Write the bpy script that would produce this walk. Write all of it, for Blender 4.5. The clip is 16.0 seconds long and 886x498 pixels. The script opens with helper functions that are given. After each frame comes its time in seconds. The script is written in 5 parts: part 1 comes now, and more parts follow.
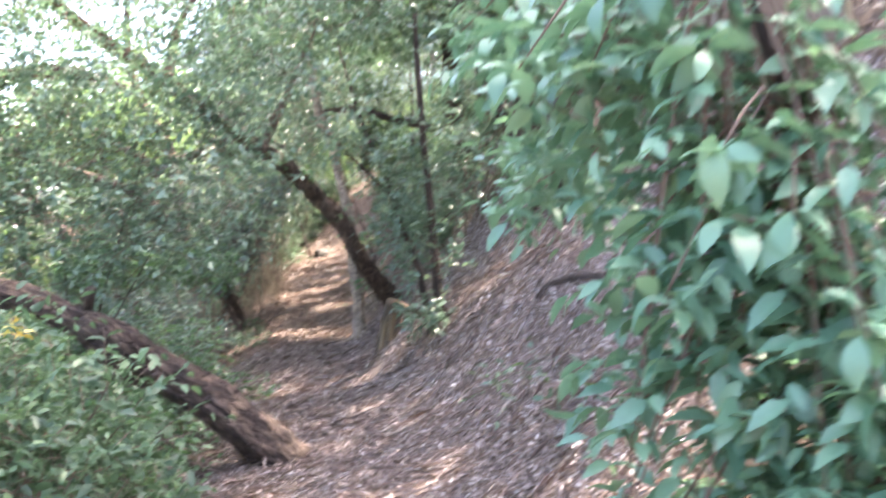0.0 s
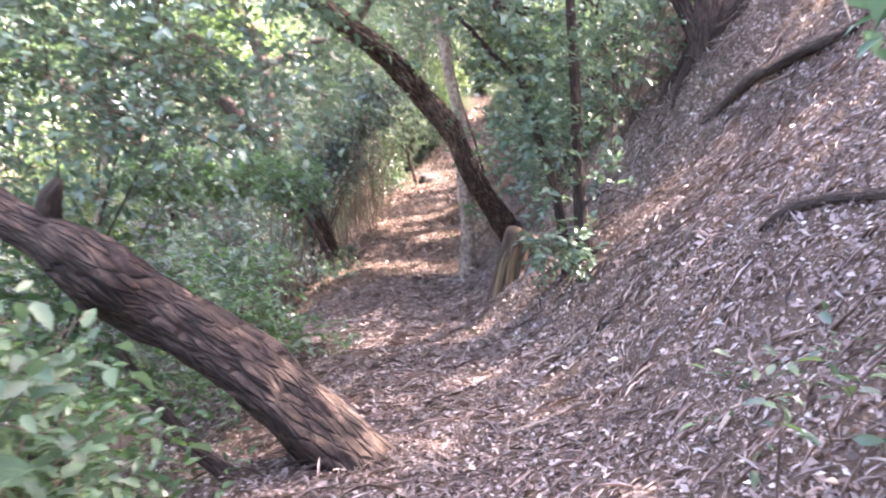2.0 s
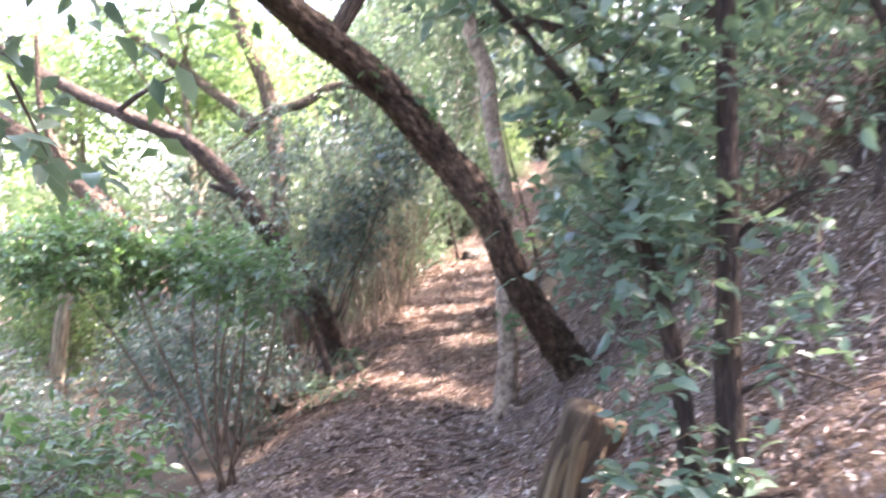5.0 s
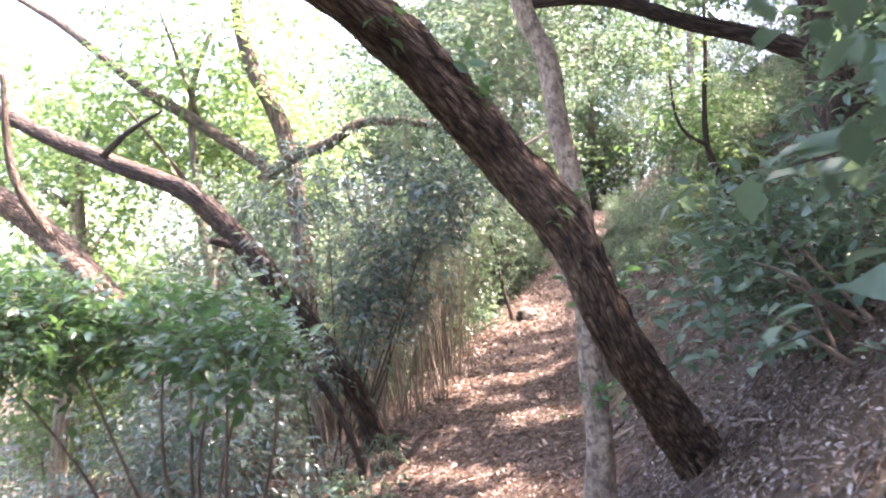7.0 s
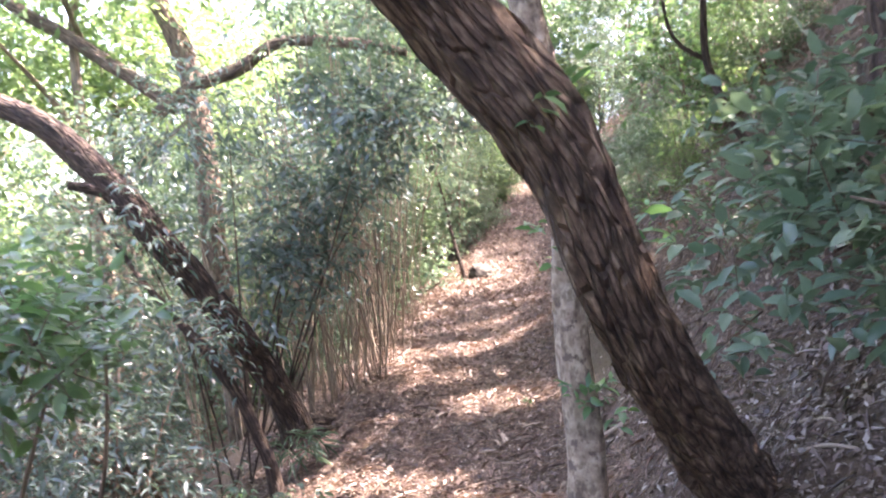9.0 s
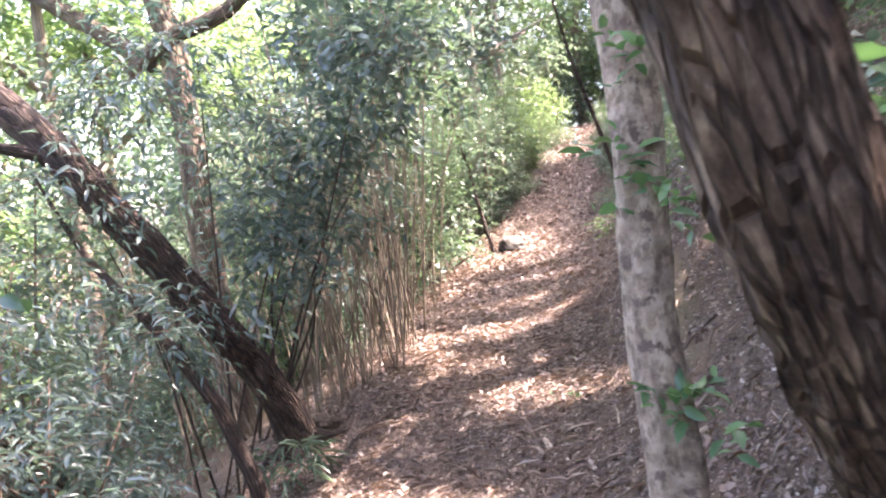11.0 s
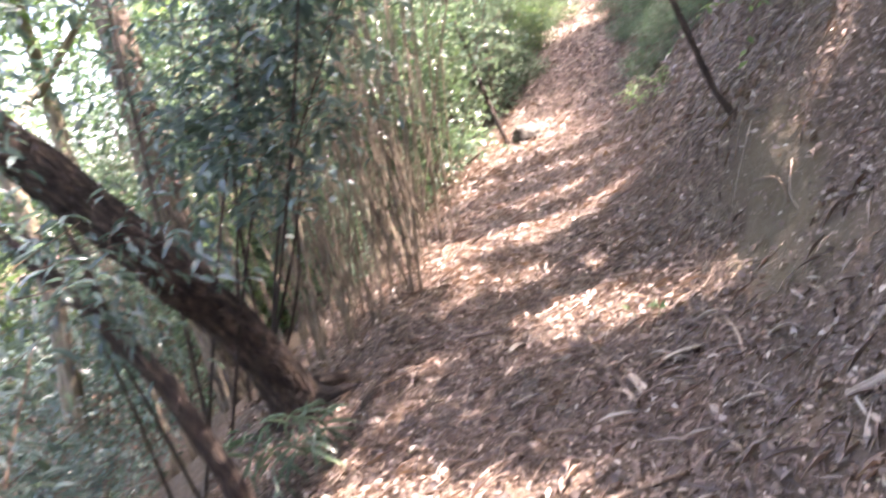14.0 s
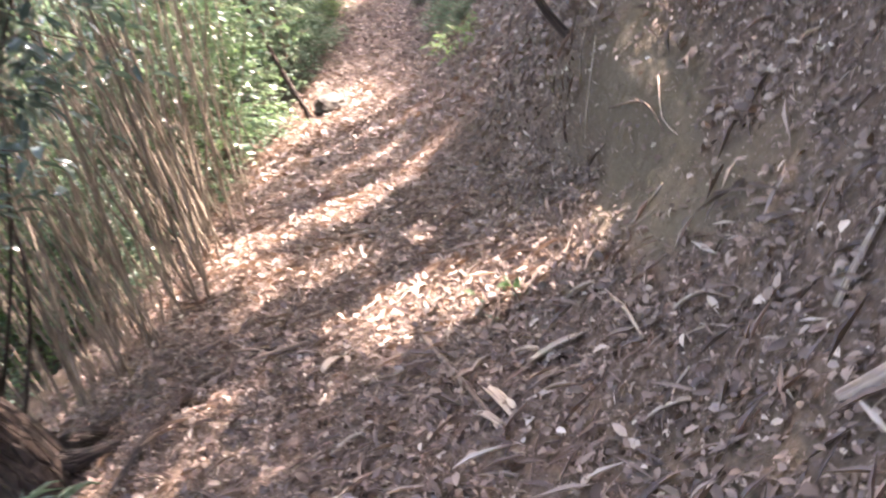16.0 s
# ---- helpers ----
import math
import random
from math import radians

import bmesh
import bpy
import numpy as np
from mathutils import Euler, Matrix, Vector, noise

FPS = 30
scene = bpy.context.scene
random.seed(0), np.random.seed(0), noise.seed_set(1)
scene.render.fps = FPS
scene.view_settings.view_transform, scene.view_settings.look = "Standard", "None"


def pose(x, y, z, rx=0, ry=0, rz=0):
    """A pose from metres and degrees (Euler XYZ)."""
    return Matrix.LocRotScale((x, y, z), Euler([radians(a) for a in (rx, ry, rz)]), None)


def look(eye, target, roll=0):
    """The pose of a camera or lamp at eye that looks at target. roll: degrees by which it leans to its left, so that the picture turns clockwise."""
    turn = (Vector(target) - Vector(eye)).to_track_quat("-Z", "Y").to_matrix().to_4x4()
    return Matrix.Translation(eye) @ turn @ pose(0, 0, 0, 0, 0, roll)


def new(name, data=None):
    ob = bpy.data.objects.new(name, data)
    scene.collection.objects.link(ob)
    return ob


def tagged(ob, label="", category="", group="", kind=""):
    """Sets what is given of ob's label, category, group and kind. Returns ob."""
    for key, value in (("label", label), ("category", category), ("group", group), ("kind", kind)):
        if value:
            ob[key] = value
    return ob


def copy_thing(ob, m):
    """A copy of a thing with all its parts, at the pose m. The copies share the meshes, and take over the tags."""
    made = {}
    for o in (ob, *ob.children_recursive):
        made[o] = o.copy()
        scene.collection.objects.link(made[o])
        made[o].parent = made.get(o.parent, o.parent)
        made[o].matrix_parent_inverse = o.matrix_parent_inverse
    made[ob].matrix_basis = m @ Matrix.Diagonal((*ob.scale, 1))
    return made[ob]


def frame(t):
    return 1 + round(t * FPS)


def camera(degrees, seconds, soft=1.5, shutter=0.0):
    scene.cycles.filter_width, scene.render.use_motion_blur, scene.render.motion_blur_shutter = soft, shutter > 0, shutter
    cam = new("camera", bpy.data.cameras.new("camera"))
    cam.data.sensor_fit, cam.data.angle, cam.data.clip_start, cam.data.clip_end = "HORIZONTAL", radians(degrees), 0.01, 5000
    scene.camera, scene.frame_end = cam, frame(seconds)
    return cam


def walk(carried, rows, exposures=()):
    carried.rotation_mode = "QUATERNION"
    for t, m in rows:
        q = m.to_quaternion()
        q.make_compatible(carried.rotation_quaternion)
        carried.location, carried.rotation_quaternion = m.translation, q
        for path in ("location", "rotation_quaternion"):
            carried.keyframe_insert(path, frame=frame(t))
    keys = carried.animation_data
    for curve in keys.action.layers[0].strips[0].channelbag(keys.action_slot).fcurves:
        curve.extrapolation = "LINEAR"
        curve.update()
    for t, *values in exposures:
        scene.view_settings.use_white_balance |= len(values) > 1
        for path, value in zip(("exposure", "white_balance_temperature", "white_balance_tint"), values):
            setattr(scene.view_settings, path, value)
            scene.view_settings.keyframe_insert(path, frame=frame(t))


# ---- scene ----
cam = camera(53.5, 16.0, soft=2.0, shutter=0.5)
EXPO = 4.12
PATH = [
    (0, (0.015, -0.105, 1.422), (-0.007, 1.895, 1.394), -1.4),
    (0.5, (-0.027, 0.466, 1.319), (-0.218, 2.453, 1.185), -4.1),
    (1, (-0.149, 1.081, 1.271), (-0.388, 3.065, 1.191), -1.6),
    (1.5, (-0.22, 1.7, 1.242), (-0.509, 3.677, 1.141), 0.6),
    (2, (-0.295, 2.329, 1.186), (-0.558, 4.305, 1.014), 0.7),
    (2.5, (-0.35, 2.893, 1.253), (-0.527, 4.873, 1.037), 0.6),
    (3, (-0.382, 3.57, 1.272), (-0.481, 5.563, 1.144), 1.8),
    (3.5, (-0.395, 4.171, 1.302), (-0.441, 6.17, 1.286), 3.8),
    (4, (-0.363, 4.73, 1.373), (-0.462, 6.727, 1.384), 4.2),
    (4.5, (-0.466, 5.221, 1.402), (-0.694, 7.207, 1.466), 4.2),
    (5, (-0.555, 5.73, 1.457), (-0.947, 7.691, 1.423), 3.4),
    (5.2, (-0.594, 5.932, 1.484), (-1.037, 7.881, 1.4), 2.9),
    (7.3, (-1.078, 8.009, 1.305), (-1.569, 9.943, 1.445), 0.5),
    (7.5, (-1.105, 8.219, 1.301), (-1.586, 10.154, 1.448), 0.5),
    (8, (-1.172, 8.684, 1.314), (-1.624, 10.627, 1.456), 0.5),
    (8.5, (-1.265, 9.09, 1.334), (-1.68, 11.044, 1.428), 0.3),
    (9, (-1.316, 9.504, 1.356), (-1.711, 11.465, 1.366), 0.0),
    (9.2, (-1.354, 9.656, 1.345), (-1.74, 11.618, 1.333), -0.1),
    (11.3, (-1.577, 11.017, 1.233), (-2.065, 12.956, 1.192), -2.9),
    (11.5, (-1.632, 11.145, 1.228), (-2.132, 13.081, 1.178), -3.5),
    (12, (-1.753, 11.402, 1.205), (-2.285, 13.328, 1.118), -3.9),
    (12.5, (-1.871, 11.647, 1.149), (-2.423, 13.564, 1.01), -4.8),
    (13, (-1.95, 11.85, 1.093), (-2.527, 13.752, 0.872), -6.3),
    (13.5, (-1.941, 12.068, 1.099), (-2.564, 13.941, 0.777), -8.6),
    (14, (-1.944, 12.367, 1.082), (-2.445, 14.288, 0.846), -9.0),
    (14.5, (-1.979, 12.578, 1.061), (-2.35, 14.539, 0.931), -7.9),
    (15, (-1.957, 12.867, 1.063), (-2.326, 14.83, 0.955), -10.4),
    (15.5, (-1.937, 13.206, 1.045), (-2.217, 15.168, 0.78), -13.6),
    (16, (-2.054, 13.489, 0.899), (-2.177, 15.455, 0.548), -13.9),
]
walk(cam, [(t, look(eye, target, roll)) for t, eye, target, roll in PATH], [(0.0, EXPO - 0.1, 6800, 16), (1.5, EXPO + 0.12, 6750, 28), (3.0, EXPO + 0.08, 6750, 28), (5.0, EXPO + 0.16, 6750, 26), (7.4, EXPO + 0.02, 6850, 27), (9.0, EXPO + 0.16, 6800, 27), (12.0, EXPO + 0.22, 6750, 26), (16.0, EXPO + 0.32, 6950, 25)])

# ---- light ----
SUN_DIR = Vector((0.72, 0.34, 1.42)).normalized()
world = bpy.data.worlds.new("sky")
scene.world = world
world.use_nodes = True
wn = world.node_tree.nodes
sky = wn.new("ShaderNodeTexSky")
sky.sky_type, sky.sun_disc = "NISHITA", False
sky.air_density, sky.dust_density, sky.ozone_density = 0.8, 4.0, 0.6
sky.sun_elevation = math.asin(SUN_DIR.z)
sky.sun_rotation = math.atan2(SUN_DIR.x, SUN_DIR.y)
world.node_tree.links.new(sky.outputs[0], wn["Background"].inputs[0])
wn["Background"].inputs[1].default_value = 0.15
sun = new("sun", bpy.data.lights.new("sun", "SUN"))
sun.data.energy, sun.data.angle, sun.data.color = 3.1, radians(0.6), (1.0, 0.92, 0.82)
sun.matrix_world = look(SUN_DIR * 40, (0, 0, 0))

# ---- materials ----
def material(name):
    m = bpy.data.materials.new(name)
    m.use_nodes = True
    t = m.node_tree
    b = t.nodes["Principled BSDF"]
    return m, t, b


def node(t, kind, **values):
    n = t.nodes.new("ShaderNode" + kind)
    for k, v in values.items():
        n.inputs[k].default_value = v
    return n


def ramp(t, source, stops, smooth=True):
    n = t.nodes.new("ShaderNodeValToRGB")
    n.color_ramp.interpolation = "LINEAR" if smooth else "CONSTANT"
    e = n.color_ramp.elements
    while len(e) < len(stops):
        e.new(0.5)
    for el, (p, c) in zip(e, stops):
        el.position, el.color = p, (*c, 1)
    t.links.new(source, n.inputs[0])
    return n.outputs[0]


def mix(t, fac, a, b, mode="MIX"):
    n = t.nodes.new("ShaderNodeMix")
    n.data_type, n.blend_type = "RGBA", mode
    if isinstance(fac, (int, float)):
        n.inputs[0].default_value = fac
    else:
        t.links.new(fac, n.inputs[0])
    for k, v in ((6, a), (7, b)):
        if isinstance(v, tuple):
            n.inputs[k].default_value = (*v, 1)
        else:
            t.links.new(v, n.inputs[k])
    return n.outputs[2]


def coords(t, uv=False, scale=(1, 1, 1)):
    c, m = t.nodes.new("ShaderNodeTexCoord"), t.nodes.new("ShaderNodeMapping")
    m.inputs["Scale"].default_value = scale
    t.links.new(c.outputs["UV" if uv else "Object"], m.inputs[0])
    return m.outputs[0]


def noise_tex(t, vec, scale, detail=4.0, rough=0.6):
    n = node(t, "TexNoise", Scale=scale, Detail=detail, Roughness=rough)
    t.links.new(vec, n.inputs["Vector"])
    return n.outputs[0]


def node_colour(t, vec):
    n = node(t, "TexNoise", Scale=1.0, Detail=3.0)
    t.links.new(vec, n.inputs["Vector"])
    return n.outputs["Color"]


def bump(t, b, height, strength, distance):
    n = node(t, "Bump", Strength=strength, Distance=distance)
    t.links.new(height, n.inputs["Height"])
    t.links.new(n.outputs[0], b.inputs["Normal"])


def leaf_material(name, stops, gloss=0.38, through_light=0.35, glow=(0.25, 0.42, 0.06), per_object=False):
    """Leaf blades: colour by blade, gloss on top, daylight through the blade."""
    m, t, b = material(name)
    if per_object:
        src = t.nodes.new("ShaderNodeObjectInfo").outputs["Random"]
    else:
        src = t.nodes.new("ShaderNodeNewGeometry").outputs["Random Per Island"]
    col = ramp(t, src, stops)
    vein = noise_tex(t, coords(t), 40.0, 3.0)
    col = mix(t, 0.25, col, ramp(t, vein, [(0.3, (0.3, 0.3, 0.3)), (0.7, (1, 1, 1))]), "MULTIPLY")
    t.links.new(col, b.inputs["Base Color"])
    b.inputs["Roughness"].default_value = gloss
    b.inputs["Specular IOR Level"].default_value = 0.6
    tr = t.nodes.new("ShaderNodeBsdfTranslucent")
    tint = mix(t, 0.55, col, glow)
    t.links.new(tint, tr.inputs[0])
    mx = t.nodes.new("ShaderNodeMixShader")
    mx.inputs[0].default_value = through_light
    t.links.new(b.outputs[0], mx.inputs[1])
    t.links.new(tr.outputs[0], mx.inputs[2])
    t.links.new(mx.outputs[0], t.nodes["Material Output"].inputs[0])
    return m


def bark_material(name, dark, mid, pale, along=1.2, around=14.0, relief=0.02, patch=None, patch_scale=16.0, patch_at=0.56, ridges=0.0):
    """Fissured bark that runs along the stem, with lichen or scar patches."""
    m, t, b = material(name)
    uv = coords(t, True, (around, along, 1))
    a = noise_tex(t, uv, 1.0, 6.0, 0.65)
    c = noise_tex(t, coords(t), 3.0, 4.0)
    crack = noise_tex(t, coords(t, True, (around * 1.7, along * 1.1, 1)), 1.0, 3.0, 0.6)
    col = ramp(t, a, [(0.32, dark), (0.5, mid), (0.68, pale)])
    col = mix(t, 0.6, col, ramp(t, crack, [(0.4, (0.3, 0.26, 0.24)), (0.5, (1, 1, 1))]), "MULTIPLY")
    col = mix(t, 0.55, col, ramp(t, c, [(0.35, (0.45, 0.43, 0.4)), (0.65, (1.1, 1.05, 1.0))]), "MULTIPLY")
    if patch:
        p = noise_tex(t, coords(t), patch_scale, 5.0)
        col = mix(t, ramp(t, p, [(patch_at, (0, 0, 0)), (patch_at + 0.08, (1, 1, 1))]), col, patch)
    t.links.new(col, b.inputs["Base Color"])
    b.inputs["Roughness"].default_value = 0.9
    fine = noise_tex(t, coords(t, True, (around * 3.3, along * 2.2, 1)), 1.0, 5.0, 0.7)
    height = mix(t, 0.35, a, fine)
    if ridges:
        warp = mix(t, 0.12, coords(t, True, (around * 1.7, along * 1.1, 1)), node_colour(t, coords(t, True, (around * 0.5, along, 1))))
        cell = t.nodes.new("ShaderNodeTexVoronoi")
        cell.feature = "DISTANCE_TO_EDGE"
        cell.inputs["Scale"].default_value = 1.0
        t.links.new(warp, cell.inputs["Vector"])
        edge = ramp(t, cell.outputs["Distance"], [(0.02, (0.4, 0.34, 0.3)), (0.16, (1, 1, 1))])
        t.links.new(mix(t, ridges, col, edge, "MULTIPLY"), b.inputs["Base Color"])
        height = mix(t, 0.6, height, edge)
    bump(t, b, height, 1.0, relief)
    return m


LEAF_SHRUB = leaf_material("shrub_leaf", [(0, (0.028, 0.062, 0.04)), (0.5, (0.055, 0.105, 0.066)), (0.85, (0.085, 0.145, 0.08)), (1, (0.15, 0.21, 0.08))], through_light=0.27, glow=(0.17, 0.3, 0.1))
LEAF_GREY = leaf_material("grey_green_leaf", [(0, (0.056, 0.095, 0.078)), (0.6, (0.11, 0.162, 0.13)), (1, (0.19, 0.24, 0.18))], gloss=0.27, through_light=0.4, glow=(0.22, 0.32, 0.15))
# bright yellow-green with sunlight put into the leaf colour, mostly for downhill growth
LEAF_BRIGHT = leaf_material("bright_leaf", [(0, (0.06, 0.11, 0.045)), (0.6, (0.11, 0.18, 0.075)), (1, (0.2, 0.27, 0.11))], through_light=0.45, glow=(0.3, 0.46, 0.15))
LEAF_NEAR = leaf_material("broad_leaf", [(0, (0.09, 0.2, 0.13)), (0.6, (0.15, 0.29, 0.19)), (1, (0.21, 0.35, 0.21))], gloss=0.4, glow=(0.2, 0.36, 0.14), per_object=True)
LEAF_REAR = leaf_material("rear_broad_leaf", [(0, (0.08, 0.18, 0.12)), (0.6, (0.14, 0.27, 0.18)), (1, (0.2, 0.33, 0.2))], gloss=0.4, glow=(0.2, 0.36, 0.14))
LEAF_NEAR_SPRIG = leaf_material("sprig_leaf", [(0, (0.05, 0.12, 0.06)), (0.6, (0.09, 0.19, 0.09)), (1, (0.15, 0.26, 0.1))], gloss=0.32, glow=(0.2, 0.4, 0.1))
LEAF_SPREAD = leaf_material("spreading_bush_leaf", [(0, (0.035, 0.075, 0.045)), (0.6, (0.065, 0.13, 0.07)), (1, (0.11, 0.2, 0.085))], gloss=0.28, glow=(0.22, 0.42, 0.1))
LEAF_SILVER = leaf_material("silvery_leaf", [(0, (0.04, 0.062, 0.062)), (0.6, (0.085, 0.12, 0.115)), (1, (0.16, 0.2, 0.19))], gloss=0.18, glow=(0.2, 0.3, 0.18))
LEAF_DULL = leaf_material("dull_leaf", [(0, (0.066, 0.118, 0.088)), (0.6, (0.122, 0.195, 0.145)), (1, (0.2, 0.275, 0.19))], gloss=0.3, glow=(0.2, 0.32, 0.14))
LEAF_DEEP = leaf_material("deep_green_leaf", [(0, (0.03, 0.065, 0.034)), (0.6, (0.055, 0.112, 0.055)), (1, (0.095, 0.165, 0.075))], gloss=0.52, through_light=0.33, glow=(0.16, 0.26, 0.12))
LEAF_YELLOW = leaf_material("yellowed_leaf", [(0, (0.55, 0.33, 0.06)), (1, (0.7, 0.5, 0.14))])
LITTER = leaf_material("dry_leaf", [(0, (0.032, 0.02, 0.017)), (0.42, (0.1, 0.064, 0.05)), (0.8, (0.185, 0.125, 0.1)), (0.95, (0.3, 0.228, 0.185)), (1, (0.48, 0.41, 0.35))], gloss=0.55, through_light=0.12, glow=(0.4, 0.22, 0.1))
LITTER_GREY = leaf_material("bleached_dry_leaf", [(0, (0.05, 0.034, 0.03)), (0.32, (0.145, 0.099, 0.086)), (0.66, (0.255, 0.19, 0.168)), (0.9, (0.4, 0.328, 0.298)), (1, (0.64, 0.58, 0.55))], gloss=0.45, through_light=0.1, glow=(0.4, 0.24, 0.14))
BARK_DARK = bark_material("dark_bark", (0.025, 0.017, 0.014), (0.075, 0.05, 0.04), (0.17, 0.122, 0.094), along=7.0, around=18.0, relief=0.05, ridges=0.32)
BARK_STRINGY = bark_material("stringy_bark", (0.045, 0.028, 0.02), (0.16, 0.11, 0.08), (0.4, 0.3, 0.22), along=8.0, around=22.0, relief=0.06, patch=(0.05, 0.03, 0.023), patch_scale=5.0, patch_at=0.6, ridges=0.7)
BARK_PALE = bark_material("pale_bark", (0.17, 0.118, 0.09), (0.34, 0.268, 0.21), (0.5, 0.415, 0.335), along=12.0, around=7.0, relief=0.02, patch=(0.12, 0.085, 0.068))
BARK_GREY = bark_material("grey_bark", (0.07, 0.055, 0.045), (0.2, 0.165, 0.125), (0.33, 0.28, 0.21), along=2.0, around=8.0, patch=(0.13, 0.13, 0.075))
BARK_FORK = bark_material("brown_grey_bark", (0.05, 0.036, 0.028), (0.14, 0.104, 0.078), (0.26, 0.205, 0.155), along=5.0, around=12.0, relief=0.03, patch=(0.1, 0.1, 0.065), ridges=0.4)
TWIG = bark_material("twig_bark", (0.05, 0.035, 0.025), (0.15, 0.105, 0.08), (0.3, 0.23, 0.18), along=6.0, around=3.0, relief=0.003)
DEADWOOD = bark_material("bleached_wood", (0.2, 0.15, 0.12), (0.4, 0.32, 0.26), (0.62, 0.54, 0.45), along=3.0, around=5.0, relief=0.004)
CUTWOOD = bark_material("split_wood", (0.035, 0.023, 0.016), (0.1, 0.07, 0.047), (0.21, 0.155, 0.105), along=1.5, around=9.0, relief=0.01)
SPLITWOOD = bark_material("tan_split_wood", (0.09, 0.062, 0.036), (0.2, 0.145, 0.085), (0.34, 0.26, 0.16), along=1.5, around=9.0, relief=0.01)
CANE = bark_material("dry_cane", (0.08, 0.06, 0.045), (0.21, 0.172, 0.132), (0.44, 0.385, 0.305), along=3.0, around=2.0, relief=0.001)


def soil_material():
    m, t, b = material("forest_soil")
    v = coords(t)
    big = noise_tex(t, v, 0.9, 5.0)
    small = noise_tex(t, v, 22.0, 6.0, 0.7)
    cells = node(t, "TexVoronoi", Scale=70.0)
    t.links.new(v, cells.inputs["Vector"])
    col = ramp(t, small, [(0.3, (0.032, 0.02, 0.014)), (0.5, (0.088, 0.056, 0.038)), (0.72, (0.16, 0.108, 0.073))])
    chips = ramp(t, cells.outputs["Color"], [(0.25, (0.042, 0.028, 0.021)), (0.6, (0.1, 0.068, 0.05)), (0.9, (0.19, 0.142, 0.108))])
    col = mix(t, 0.35, col, chips)
    clay = mix(t, 0.3, (0.095, 0.076, 0.045), col)
    col = mix(t, ramp(t, big, [(0.55, (0, 0, 0)), (0.7, (0.5, 0.5, 0.5))]), col, clay)
    bare = node(t, "Attribute")
    bare.attribute_name = "bare_clay"
    col = mix(t, bare.outputs["Fac"], col, clay)
    t.links.new(col, b.inputs["Base Color"])
    b.inputs["Roughness"].default_value = 0.95
    bump(t, b, small, 0.8, 0.03)
    return m


SOIL = soil_material()

def stone_material():
    m, t, b = material("mossy_stone")
    v = coords(t)
    a = noise_tex(t, v, 9.0, 6.0)
    col = ramp(t, a, [(0.3, (0.02, 0.016, 0.014)), (0.55, (0.05, 0.043, 0.035)), (0.75, (0.1, 0.088, 0.07))])
    t.links.new(col, b.inputs["Base Color"])
    b.inputs["Roughness"].default_value = 0.85
    bump(t, b, a, 0.7, 0.02)
    return m


STONE = stone_material()

# ---- ground form ----
TRAIL_Y = [-6, 0, 4, 8, 11, 13.5, 15.5, 17, 18.5, 20, 23, 26, 30, 34, 37, 60]
TRAIL_X = [0.2, -0.1, -0.5, -1.2, -1.75, -2.1, -2.42, -2.65, -2.88, -3.03, -3.15, -3.15, -3.12, -3.2, -3.3, -4]
TRAIL_Z = [-0.2, -0.2, -0.18, -0.14, -0.2, -0.27, -0.14, 0.1, 0.25, 0.42, 0.75, 1.2, 2.6, 3.95, 4.15, 5.5]
FOOT = 0.75


def ground_z(x, y):
    """Height of the trail, the steep bank uphill and the drop downhill."""
    x, y = np.asarray(x, float), np.asarray(y, float)
    d = x - np.interp(y, TRAIL_Y, TRAIL_X)
    z = np.interp(y, TRAIL_Y, TRAIL_Z)
    r, l = 0.15 * np.logaddexp(0, (d - FOOT) / 0.15), np.maximum(-d - 0.9, 0)
    steep = np.interp(y, [9.5, 11, 15.2, 16.2], [1.13, 1.3, 1.3, 1.13])
    cut = np.clip((y - 16.3) / 0.5, 0, 1) * np.clip((18.3 - y) / 0.9, 0, 1)
    z = z + 0.12 * np.clip(d, -0.9, 0.7) * (1 - np.clip((np.abs(d) - 0.8) / 1.5, 0, 1))
    z = z + steep * np.minimum(r, 2.4) + 0.75 * np.clip(r - 2.4, 0, 6) + 0.4 * np.clip(r - 8.4, 0, 30)
    z = z + np.interp(y, [9.5, 11], [0.0, 0.25]) * np.clip(d - 1.7, 0, 1.5)
    z = z + 1.6 * cut * np.clip(d - 1.03, 0, 0.16)
    z = z - 0.55 * np.minimum(l, 3) - 0.2 * np.clip(l - 3, 0, 12)
    z = z + 0.19 * np.exp(-((x + 0.5) ** 2 + (y - 9.4) ** 2) / 0.3)
    bumps = 0.02 * np.sin(3.1 * x + 1.7 * y) + 0.016 * np.sin(5.3 * y - 2.2 * x + 1) + 0.012 * np.sin(9.1 * x + 4 * y) * np.sin(7.3 * y - 3 * x)
    side = np.clip((np.abs(d) - 0.6) / 1.2, 0, 1)
    return z + bumps * (0.7 + 1.2 * side) + 0.06 * side * np.sin(1.9 * y + 1.3 * x) * np.sin(2.3 * x - 0.8 * y)


def gz(x, y):
    return float(ground_z(x, y))


# ---- builders ----
def mesh_from(name, verts, faces, mat, uvs=None, smooth=True):
    me = bpy.data.meshes.new(name)
    me.from_pydata(verts, [], faces)
    if uvs is not None:
        layer = me.uv_layers.new(name="UVMap")
        loop_vert = np.zeros(len(me.loops), int)
        me.loops.foreach_get("vertex_index", loop_vert)
        layer.data.foreach_set("uv", np.asarray(uvs, float)[loop_vert].ravel())
    me.materials.append(mat)
    me.polygons.foreach_set("use_smooth", [smooth] * len(me.polygons))
    me.update()
    return me


def part(name, me, parent, label=""):
    ob = new(name, me)
    ob.parent = parent
    if label:
        tagged(ob, label)
    return ob


